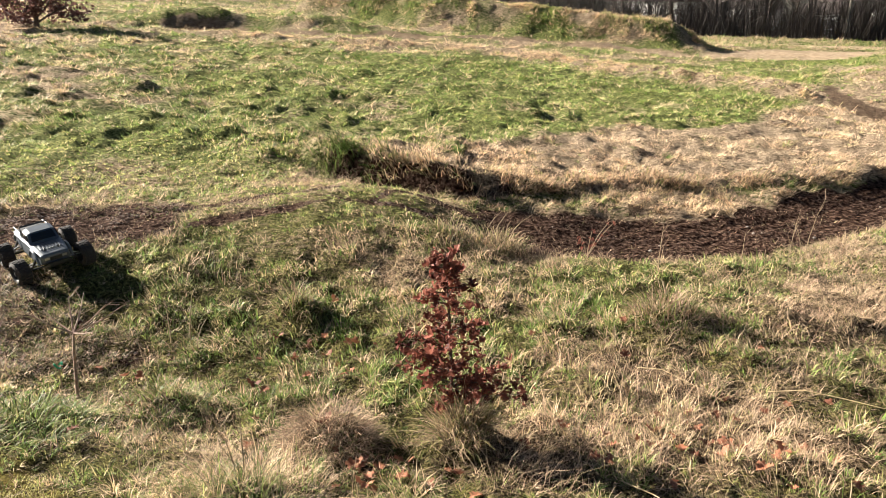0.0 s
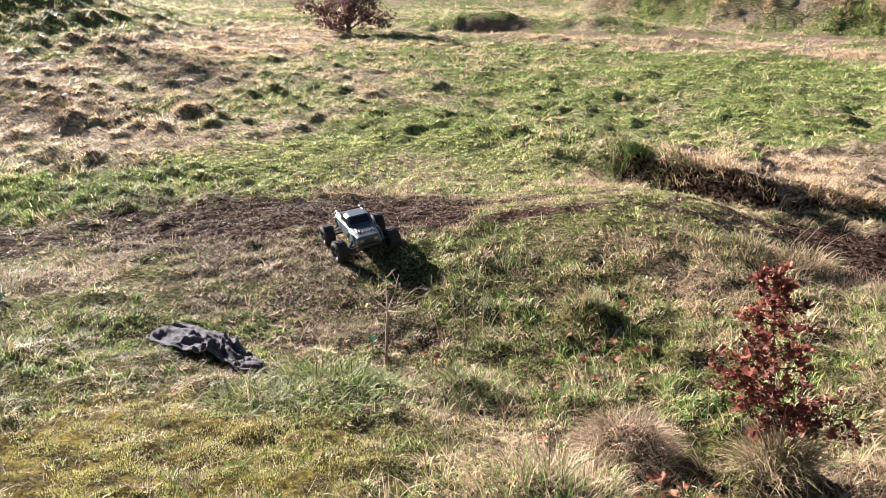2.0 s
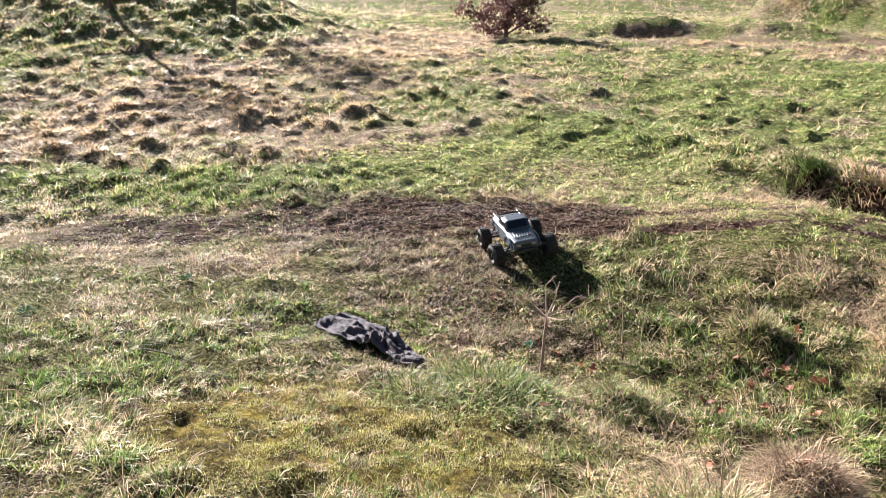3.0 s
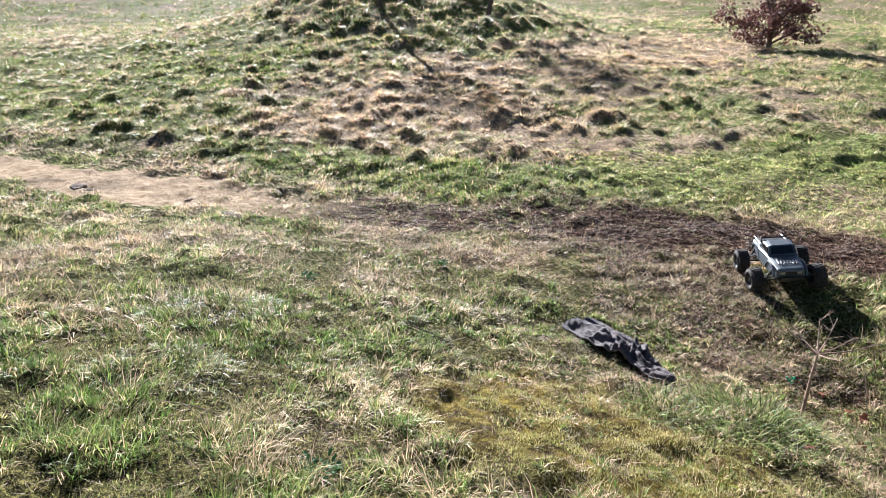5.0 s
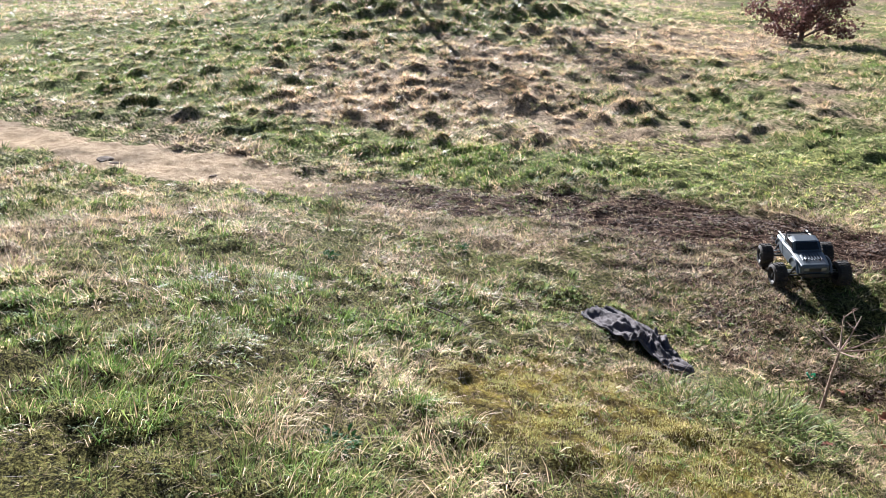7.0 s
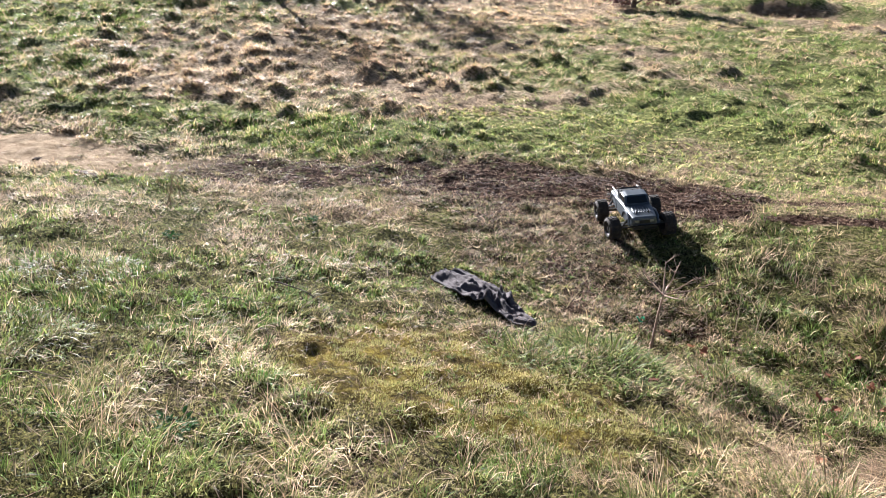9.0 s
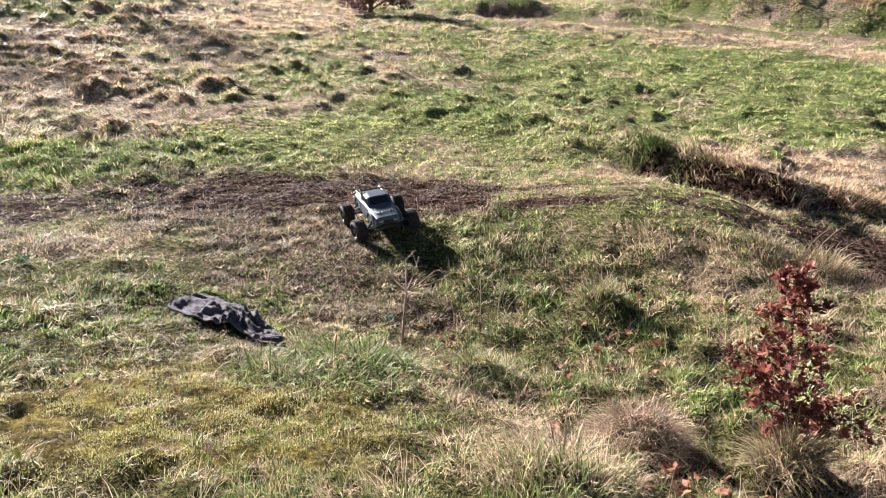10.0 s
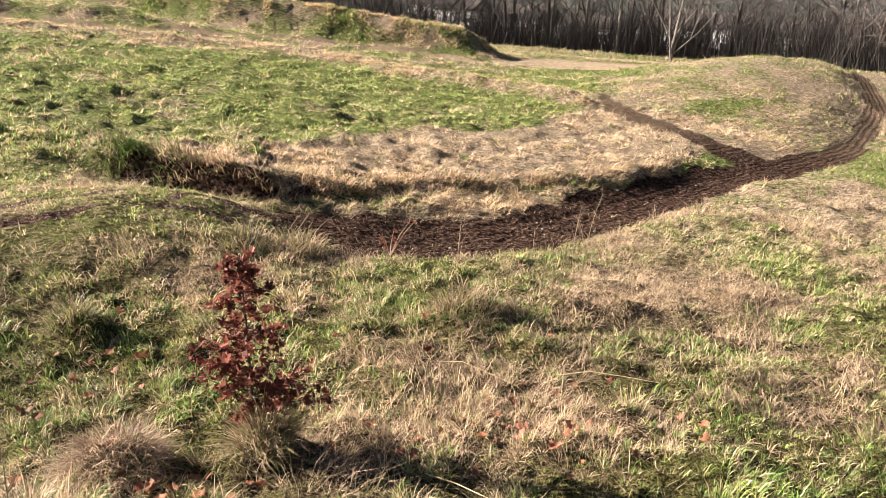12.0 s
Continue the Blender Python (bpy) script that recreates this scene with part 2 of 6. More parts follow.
def dry_at(x, y):
    n = fbm(x, y, 1.3, 30)
    n2 = fbm(x, y, 0.45, 33)
    u = -0.45 * x + 0.89 * y
    d = 0.36 + 0.0 * x
    sd, along = past_edge(x, y)
    wide = 0.8 + 1.7 * smooth(2.5, 7.0, along)
    belt = smooth(-0.3, 0.1, sd) * (1 - smooth(wide, wide + 0.9, sd))
    d = np.maximum(d, 0.93 * belt * smooth(0.5, 2.5, along))
    field = smooth(wide, wide + 0.9, sd) * smooth(-6.5, -3.0, x) * (1 - smooth(15.5, 17.5, u))
    d = d * (1 - field) + 0.16 * field
    d = np.maximum(d, 0.75 * bump(x, y, 3.2, 5.3, 1.9, 1.0, 15))
    d = np.maximum(d, 0.62 * bump(x, y, 1.6, 3.2, 1.7, 0.9))
    d = np.maximum(d, 0.74 * smooth(7.0, 8.2, u) * smooth(-5.5, -8.5, x + 0.4 * (y - 8.5)) * (1 - smooth(-14, -17, x)))
    d = np.maximum(d, 0.62 * smooth(-1.5, -1.1, sd) * (1 - smooth(-0.25, 0.0, sd)) * smooth(0.2, 0.9, x) * (1 - smooth(6.0, 8.0, x)))
    db, _, _ = to_line(x, y, BELT)
    d = np.maximum(d, 0.85 * np.exp(-((db / 0.9) ** 2)))
    d = np.maximum(d, 0.74 * bump(x, y, -0.4, 5.5, 1.6, 0.9))
    d = np.maximum(d, 0.55 * smooth(0.2, 0.6, bump(x, y, 13.5, 17.2, 5.0, 2.6, 20)))
    d = d * (1 - 0.8 * smooth(0.4, 0.8, bump(x, y, 10.7, 15.2, 1.9, 0.6, 0)))
    d = d * (1 - 0.6 * smooth(0.3, 0.8, bump(x, y, -1.85, 2.9, 0.55, 0.4)))
    d = np.maximum(d, 0.72 * bump(x, y, 3.6, 3.8, 1.8, 1.4))
    d = np.maximum(d, 0.6 * smooth(0.2, 0.6, bump(x, y, 6.0, 7.4, 3.6, 1.4, 38)))
    d = d * (1 - 0.45 * smooth(0.25, 0.7, bump(x, y, 5.0, 5.1, 0.5, 1.2, -20)))
    d = np.maximum(d, 0.8 * smooth(0.25, 0.7, bump(x, y, 10.5, 13.6, 2.6, 1.0, 30)))
    dm, _, _ = to_line(x, y, BERM)
    d = np.maximum(d, 0.5 * np.exp(-((dm / 1.4) ** 2)))
    d = d * (1 - 0.6 * smooth(0.15, 0.6, bump(x, y, -3.6, 1.3, 2.6, 1.5))) * (1 - 0.75 * smooth(0.2, 0.7, bump(x, y, -19.5, 4.6, 5.5, 2.6, -8)))
    ds, _, _ = to_line(x, y, [(-16.0, 2.6), (-11.0, 3.8), (-8.2, 4.9), (-5.6, 6.9)])
    d = d * (1 - 0.85 * np.exp(-((ds / 0.75) ** 2)))
    d = d * (1 - 0.25 * smooth(0.3, 0.7, bump(x, y, -0.9, 6.8, 1.2, 0.6)))
    d = d * (1 - 0.4 * smooth(0.25, 0.6, bump(x, y, -21.5, 14.0, 6.0, 3.6, -38)))
    return np.clip(d + 0.95 * (n - 0.5) + 0.6 * (n2 - 0.5), 0, 1)


def lawn_at(x, y):
    """Short bright yellow-green turf."""
    n = fbm(x, y, 0.7, 62)
    m = smooth(0.3, 0.7, bump(x, y, -4.6, 8.0, 2.3, 1.1, 20) + 0.5 * (n - 0.5))
    m = np.maximum(m, 0.8 * smooth(0.35, 0.75, bump(x, y, -1.4, 6.95, 1.6, 0.55, 5) + 0.5 * (n - 0.5)))
    m = np.maximum(m, 0.7 * smooth(0.35, 0.75, bump(x, y, -2.3, 8.3, 1.2, 0.7) + 0.5 * (n - 0.5)))
    sd, along = past_edge(x, y)
    wide = 0.8 + 1.7 * smooth(2.5, 7.0, along)
    field = smooth(wide, wide + 0.9, sd) * smooth(-6.5, -3.0, x) * (1 - smooth(15.5, 17.5, -0.45 * x + 0.89 * y))
    return np.clip(np.maximum(m, 0.55 * field * smooth(0.3, 0.6, n)), 0, 1)


def moss_at(x, y):
    n = fbm(x, y, 0.5, 60)
    m = smooth(0.35, 0.75, bump(x, y, -2.35, 2.0, 0.75, 0.55) + 0.9 * (n - 0.5))
    return np.clip(m, 0, 1)


# ---- materials ----
def material(name, rough=0.8, metal=0.0, colour=(0.5, 0.5, 0.5)):
    m = bpy.data.materials.new(name)
    m.use_nodes = True
    b = m.node_tree.nodes["Principled BSDF"]
    b.inputs["Roughness"].default_value = rough
    b.inputs["Metallic"].default_value = metal
    b.inputs["Base Color"].default_value = (*colour, 1)
    return m, m.node_tree.nodes, m.node_tree.links, b


def noise_node(nodes, links, scale, detail=4.0, rough=0.6, coord="Object", stretch=None):
    tc = nodes.new("ShaderNodeTexCoord")
    n = nodes.new("ShaderNodeTexNoise")
    n.inputs["Scale"].default_value, n.inputs["Detail"].default_value, n.inputs["Roughness"].default_value = scale, detail, rough
    if stretch:
        mp = nodes.new("ShaderNodeMapping")
        mp.inputs["Scale"].default_value = stretch
        links.new(tc.outputs[coord], mp.inputs["Vector"])
        links.new(mp.outputs["Vector"], n.inputs["Vector"])
    else:
        links.new(tc.outputs[coord], n.inputs["Vector"])
    return n


def ramp(nodes, links, source, stops):
    r = nodes.new("ShaderNodeValToRGB")
    e = r.color_ramp.elements
    while len(e) < len(stops):
        e.new(0.5)
    for k, (p, c) in enumerate(stops):
        e[k].position, e[k].color = p, (*c, 1)
    links.new(source, r.inputs["Fac"])
    return r


def mix(nodes, links, fac, a, b, kind="MIX"):
    m = nodes.new("ShaderNodeMix")
    m.data_type, m.blend_type = "RGBA", kind
    for socket, value in ((m.inputs[0], fac), (m.inputs[6], a), (m.inputs[7], b)):
        if isinstance(value, bpy.types.NodeSocket):
            links.new(value, socket)
        elif isinstance(value, tuple):
            socket.default_value = (*value, 1)
        else:
            socket.default_value = value
    return m.outputs[2]


def math_node(nodes, links, op, a, b=0.5):
    m = nodes.new("ShaderNodeMath")
    m.operation = op
    for socket, value in ((m.inputs[0], a), (m.inputs[1], b)):
        if isinstance(value, bpy.types.NodeSocket):
            links.new(value, socket)
        else:
            socket.default_value = value
    return m.outputs[0]


def relief(nodes, links, bsdf, source, strength, distance):
    b = nodes.new("ShaderNodeBump")
    b.inputs["Strength"].default_value, b.inputs["Distance"].default_value = strength, distance
    links.new(source, b.inputs["Height"])
    links.new(b.outputs["Normal"], bsdf.inputs["Normal"])


def simple(name, dark, light, scale=30.0, rough=0.8, metal=0.0, depth=0.002, strength=0.4, stretch=None):
    m, nodes, links, b = material(name, rough, metal)
    n = noise_node(nodes, links, scale, 6.0, 0.65, stretch=stretch)
    n2 = noise_node(nodes, links, scale / 7.0, 3.0)
    both = math_node(nodes, links, "ADD", math_node(nodes, links, "MULTIPLY", n.outputs["Fac"], 0.6), math_node(nodes, links, "MULTIPLY", n2.outputs["Fac"], 0.4))
    c = ramp(nodes, links, both, [(0.32, dark), (0.68, light)])
    links.new(c.outputs["Color"], b.inputs["Base Color"])
    relief(nodes, links, b, n.outputs["Fac"], strength, depth)
    return m


def attribute(nodes, name):
    a = nodes.new("ShaderNodeAttribute")
    a.attribute_name = name
    return a.outputs["Fac"]


def ground_material():
    m, nodes, links, b = material("meadow_soil", 1.0)
    b.inputs["Specular IOR Level"].default_value = 0.02
    fine = noise_node(nodes, links, 42.0, 8.0, 0.72)
    mid = noise_node(nodes, links, 7.0, 5.0, 0.65)
    broad = noise_node(nodes, links, 0.9, 4.0, 0.6)
    streak = noise_node(nodes, links, 11.0, 6.0, 0.7, stretch=(1.0, 2.6, 1.0))
    tiny = noise_node(nodes, links, 150.0, 5.0, 0.75)
    lumps = noise_node(nodes, links, 22.0, 4.0, 0.6)
    grain = math_node(nodes, links, "ADD", math_node(nodes, links, "MULTIPLY", fine.outputs["Fac"], 0.5), math_node(nodes, links, "MULTIPLY", tiny.outputs["Fac"], 0.5))
    # near floor: soil and thatch, the shade between blades put into the colour
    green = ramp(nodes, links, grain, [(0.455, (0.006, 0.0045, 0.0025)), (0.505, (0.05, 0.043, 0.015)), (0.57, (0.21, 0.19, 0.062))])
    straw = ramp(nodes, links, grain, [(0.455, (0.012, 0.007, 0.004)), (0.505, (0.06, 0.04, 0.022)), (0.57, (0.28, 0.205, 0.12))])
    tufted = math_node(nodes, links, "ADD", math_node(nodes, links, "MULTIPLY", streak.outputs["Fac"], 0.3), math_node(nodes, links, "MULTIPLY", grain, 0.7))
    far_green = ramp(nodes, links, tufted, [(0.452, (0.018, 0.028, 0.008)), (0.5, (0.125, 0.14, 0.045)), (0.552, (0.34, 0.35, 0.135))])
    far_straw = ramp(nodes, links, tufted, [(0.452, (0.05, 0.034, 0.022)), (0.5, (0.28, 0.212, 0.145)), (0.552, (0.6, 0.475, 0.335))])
    patch = math_node(nodes, links, "ADD", attribute(nodes, "dry"), math_node(nodes, links, "MULTIPLY", math_node(nodes, links, "SUBTRACT", streak.outputs["Fac"], 0.5), 1.5))
    pf = ramp(nodes, links, patch, [(0.3, (0, 0, 0)), (0.62, (1, 1, 1))])
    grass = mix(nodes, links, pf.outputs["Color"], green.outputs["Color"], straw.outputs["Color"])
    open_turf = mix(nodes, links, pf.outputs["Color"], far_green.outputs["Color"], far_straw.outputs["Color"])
    # open: high is the paler far turf, low the shade-darkened near floor
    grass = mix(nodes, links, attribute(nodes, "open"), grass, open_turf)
    mossy = ramp(nodes, links, math_node(nodes, links, "ADD", math_node(nodes, links, "MULTIPLY", mid.outputs["Fac"], 0.5), math_node(nodes, links, "MULTIPLY", grain, 0.5)), [(0.42, (0.03, 0.02, 0.008)), (0.5, (0.12, 0.085, 0.02)), (0.59, (0.32, 0.25, 0.05))])
    grass = mix(nodes, links, math_node(nodes, links, "MULTIPLY", attribute(nodes, "moss"), 0.6), grass, mossy.outputs["Color"])
    # near-black where the clod noise is low; the bump shares that noise
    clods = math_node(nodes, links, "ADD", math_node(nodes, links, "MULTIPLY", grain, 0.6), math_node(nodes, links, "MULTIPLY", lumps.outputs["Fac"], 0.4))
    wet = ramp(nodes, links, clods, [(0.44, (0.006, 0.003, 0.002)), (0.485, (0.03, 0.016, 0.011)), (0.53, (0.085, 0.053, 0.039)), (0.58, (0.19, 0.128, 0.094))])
    dusty = ramp(nodes, links, mid.outputs["Fac"], [(0.3, (0.19, 0.135, 0.085)), (0.7, (0.46, 0.36, 0.25))])
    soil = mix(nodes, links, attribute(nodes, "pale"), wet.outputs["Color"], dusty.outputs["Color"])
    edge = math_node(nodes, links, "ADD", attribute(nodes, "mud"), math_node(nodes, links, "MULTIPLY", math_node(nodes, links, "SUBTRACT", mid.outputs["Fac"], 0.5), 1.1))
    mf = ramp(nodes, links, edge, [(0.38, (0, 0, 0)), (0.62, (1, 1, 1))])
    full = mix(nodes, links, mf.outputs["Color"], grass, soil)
    tone = ramp(nodes, links, broad.outputs["Fac"], [(0.3, (0.75, 0.75, 0.75)), (0.7, (1.15, 1.12, 1.05))])
    full = mix(nodes, links, 0.8, full, tone.outputs["Color"], "MULTIPLY")
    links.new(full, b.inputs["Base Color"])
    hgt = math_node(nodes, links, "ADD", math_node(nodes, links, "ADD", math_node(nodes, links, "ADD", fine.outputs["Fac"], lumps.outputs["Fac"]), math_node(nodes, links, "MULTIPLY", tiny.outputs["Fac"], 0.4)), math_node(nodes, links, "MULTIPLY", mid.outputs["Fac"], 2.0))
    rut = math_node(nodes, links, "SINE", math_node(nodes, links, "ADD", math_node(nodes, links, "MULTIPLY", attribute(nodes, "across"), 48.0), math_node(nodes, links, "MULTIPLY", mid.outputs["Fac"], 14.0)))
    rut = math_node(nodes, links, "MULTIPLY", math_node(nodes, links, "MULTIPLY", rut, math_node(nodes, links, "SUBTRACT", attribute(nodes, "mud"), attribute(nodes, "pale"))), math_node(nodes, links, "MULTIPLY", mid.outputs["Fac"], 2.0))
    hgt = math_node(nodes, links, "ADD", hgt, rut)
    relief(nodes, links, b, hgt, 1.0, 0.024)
    return m


def blade_material():
    m, nodes, links, b = material("grass_blades", 0.5)
    b.inputs["Specular IOR Level"].default_value = 0.12
    c = ramp(nodes, links, attribute(nodes, "dry"), [(0.0, (0.04, 0.10, 0.015)), (0.28, (0.17, 0.225, 0.056)), (0.5, (0.41, 0.37, 0.145)), (0.72, (0.65, 0.485, 0.325)), (1.0, (0.36, 0.215, 0.145))])
    tone = nodes.new("ShaderNodeMix")
    tone.data_type, tone.blend_type = "RGBA", "MULTIPLY"
    tone.inputs[0].default_value = 1.0
    links.new(c.outputs["Color"], tone.inputs[6])
    links.new(attribute(nodes, "tone"), tone.inputs[7])
    colour = tone.outputs[2]
    links.new(colour, b.inputs["Base Color"])
    tr = nodes.new("ShaderNodeBsdfTranslucent")
    links.new(colour, tr.inputs["Color"])
    mx = nodes.new("ShaderNodeMixShader")
    mx.inputs[0].default_value = 0.3
    links.new(b.outputs[0], mx.inputs[1])
    links.new(tr.outputs[0], mx.inputs[2])
    links.new(mx.outputs[0], nodes["Material Output"].inputs["Surface"])
    return m


def leaf_material(name, dark, light, through=0.3):
    m, nodes, links, b = material(name, 0.6)
    info = nodes.new("ShaderNodeObjectInfo")
    geo = nodes.new("ShaderNodeNewGeometry")
    vary = math_node(nodes, links, "FRACT", math_node(nodes, links, "ADD", info.outputs["Random"], geo.outputs["Random Per Island"]))
    n = noise_node(nodes, links, 60.0, 4.0)
    f = math_node(nodes, links, "ADD", math_node(nodes, links, "MULTIPLY", vary, 0.6), math_node(nodes, links, "MULTIPLY", n.outputs["Fac"], 0.4))
    b.inputs["Specular IOR Level"].default_value = 0.12
    c = ramp(nodes, links, f, [(0.15, dark), (0.85, light)])
    links.new(c.outputs["Color"], b.inputs["Base Color"])
    tr = nodes.new("ShaderNodeBsdfTranslucent")
    links.new(c.outputs["Color"], tr.inputs["Color"])
    mx = nodes.new("ShaderNodeMixShader")
    mx.inputs[0].default_value = through
    links.new(b.outputs[0], mx.inputs[1])
    links.new(tr.outputs[0], mx.inputs[2])
    links.new(mx.outputs[0], nodes["Material Output"].inputs["Surface"])
    return m


GROUND = ground_material()
BLADES = blade_material()
BARK = simple("young_bark", (0.05, 0.035, 0.025), (0.17, 0.13, 0.095), 60.0, 0.9, depth=0.003)
TREE_BARK = simple("tree_bark", (0.035, 0.026, 0.021), (0.16, 0.12, 0.095), 6.0, 0.95, depth=0.03, stretch=(1, 1, 0.3))
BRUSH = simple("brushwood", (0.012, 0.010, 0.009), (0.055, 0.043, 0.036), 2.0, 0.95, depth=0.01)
WOOD_BARK = simple("wood_bark", (0.042, 0.032, 0.028), (0.14, 0.108, 0.094), 6.0, 0.95, depth=0.03, stretch=(1, 1, 0.3))
PALE_BARK = simple("pale_bark", (0.06, 0.05, 0.043), (0.19, 0.16, 0.135), 6.0, 0.95, depth=0.02, stretch=(1, 1, 0.3))
OAK_LEAF = leaf_material("dead_oak_leaf", (0.07, 0.025, 0.019), (0.33, 0.125, 0.085))
CROWN_LEAF = leaf_material("crown_leaf", (0.07, 0.036, 0.034), (0.23, 0.12, 0.10))
FALLEN = leaf_material("fallen_leaf", (0.10, 0.038, 0.022), (0.38, 0.165, 0.09), 0.12)
WEED = leaf_material("weed_leaf", (0.015, 0.05, 0.014), (0.05, 0.11, 0.03))
DEAD_STEM = simple("dead_stem", (0.17, 0.12, 0.07), (0.42, 0.32, 0.2), 80.0, 0.85, depth=0.001)
TWIG = simple("grey_twig", (0.16, 0.095, 0.065), (0.42, 0.30, 0.22), 80.0, 0.85, depth=0.001)
SOIL = simple("torn_soil", (0.05, 0.033, 0.022), (0.17, 0.115, 0.075), 60.0, 1.0, depth=0.006)
MUD_CLOD = simple("mud_clod", (0.042, 0.027, 0.021), (0.15, 0.1, 0.076), 30.0, 0.9, depth=0.004)
STRAW_STEM = simple("straw_stem", (0.35, 0.26, 0.13), (0.65, 0.52, 0.3), 60.0, 0.7, depth=0.001)
TOWEL = simple("grey_towelling", (0.025, 0.019, 0.021), (0.125, 0.104, 0.108), 260.0, 1.0, depth=0.004, strength=0.9)
TOWEL.node_tree.nodes["Principled BSDF"].inputs["Sheen Weight"].default_value = 0.05
TOWEL_HEM = simple("towel_hem", (0.07, 0.06, 0.062), (0.16, 0.145, 0.145), 200.0, 1.0, depth=0.002)
SHELL = simple("silver_shell", (0.055, 0.064, 0.075), (0.10, 0.115, 0.13), 14.0, 0.38, 0.1, depth=0.0006, strength=0.2)
BLACK = simple("black_plastic", (0.008, 0.008, 0.009), (0.03, 0.028, 0.026), 60.0, 0.5, depth=0.001)
RUBBER = simple("muddy_rubber", (0.010, 0.009, 0.009), (0.06, 0.048, 0.04), 40.0, 0.85, depth=0.003)
TINT = simple("smoked_window", (0.006, 0.007, 0.008), (0.015, 0.016, 0.018), 20.0, 0.12, depth=0.0003, strength=0.1)
STEEL = simple("worn_alloy", (0.25, 0.25, 0.26), (0.5, 0.5, 0.5), 50.0, 0.35, 0.9, depth=0.0005)
GREEN_TIE = simple("green_tie", (0.0, 0.16, 0.06), (0.01, 0.32, 0.14), 40.0, 0.4, depth=0.001)
STONE = simple("pale_stone", (0.16, 0.13, 0.11), (0.36, 0.31, 0.26), 40.0, 0.9, depth=0.004)
RENDER_WHITE = simple("white_render", (0.62, 0.6, 0.56), (0.8, 0.79, 0.76), 1.2, 0.9, depth=0.005)
ROOF_TILE = simple("roof_tile", (0.05, 0.04, 0.037), (0.12, 0.095, 0.085), 3.0, 0.9, depth=0.02)
DARK_GLASS = simple("window_glass", (0.02, 0.022, 0.025), (0.05, 0.055, 0.06), 1.0, 0.1, depth=0.0005, strength=0.1)
PAINT_WHITE = simple("white_paint", (0.6, 0.6, 0.6), (0.78, 0.78, 0.78), 2.0, 0.35, depth=0.001, strength=0.1)
POLE_WOOD = simple("weathered_pole", (0.2, 0.17, 0.13), (0.42, 0.38, 0.32), 8.0, 0.9, depth=0.004)


# ---- the ground, one sheet to the horizon ----
rs = np.random.RandomState(5)
# tussocks of the rough grass: place, radius, height
tussocks = []
for _ in range(8500):
    rr = 6.5 + 38 * rs.rand() ** 0.75
    az = radians(-10 + 100 * rs.rand())
    px, py = -rr * math.sin(az), rr * math.cos(az)
    uu = -0.45 * px + 0.89 * py
    chance = float(smooth(6.8, 8.5, uu) * (0.25 + 0.75 * smooth(-4.5, -8.0, px + 0.35 * (py - 8))) * smooth(-1.5, -4.0, px))
    chance *= 1 - float(smooth(0.3, 0.6, bump(px, py, -5.4, 8.0, 2.4, 1.0, 20)))
    if rs.rand() < 0.8 * chance and float(mud_at(np.array([px]), np.array([py]))[0]) < 0.25:
        tussocks.append((px, py, 0.05 + 0.13 * rs.rand() ** 2.4, 0.04 + 0.12 * rs.rand() ** 1.8))
tussocks = [(px, py, rad, up * (0.6 if math.hypot(px, py) < 11 else 1.0)) for px, py, rad, up in tussocks]
for _ in range(560):
    px, py = rs.uniform(-28.0, -9.0), rs.uniform(2.5, 10.0)
    if float(mud_at(np.array([px]), np.array([py]))[0]) < 0.1 and -0.45 * px + 0.89 * py > 8.0:
        tussocks.append((px, py, 0.06 + 0.07 * rs.rand(), 0.05 + 0.08 * rs.rand()))
for _ in range(650):
    px, py = rs.normal(-21.5, 4.5), rs.normal(13.5, 3.2)
    tussocks.append((px, py, 0.10 + 0.12 * rs.rand(), 0.08 + 0.14 * rs.rand()))
NEAR_TUSSOCKS = [(0.2, 3.03, 0.075, 0.20), (0.08, 3.0, 0.07, 0.10), (0.33, 3.07, 0.06, 0.09), (-0.36, 3.1, 0.085, 0.2), (-0.56, 3.06, 0.085, 0.18), (-0.48, 2.95, 0.08, 0.14), (-0.3, 2.98, 0.06, 0.1), (-1.03, 4.8, 0.12, 0.2), (1.56, 4.62, 0.17, 0.2), (1.95, 4.15, 0.13, 0.12),
                 (-2.05, 3.15, 0.26, 0.12), (-1.5, 3.6, 0.18, 0.12), (-0.62, 2.45, 0.18, 0.12), (1.05, 3.7, 0.15, 0.14), (2.4, 4.9, 0.2, 0.14),
                 (0.45, 6.35, 0.2, 0.08), (0.0, 6.3, 0.16, 0.07), (-4.6, 1.2, 0.25, 0.07), (-3.6, 0.5, 0.22, 0.06), (-6.1, 2.0, 0.3, 0.14)]


def add_tussocks(x, y, h):
    for px, py, rad, up in NEAR_TUSSOCKS + tussocks:
        near = np.nonzero((np.abs(x - px) < 3 * rad) & (np.abs(y - py) < 3 * rad))[0]
        if len(near):
            h[near] += 0.6 * up * np.exp(-0.5 * ((x[near] - px) ** 2 + (y[near] - py) ** 2) / rad**2)
    return h


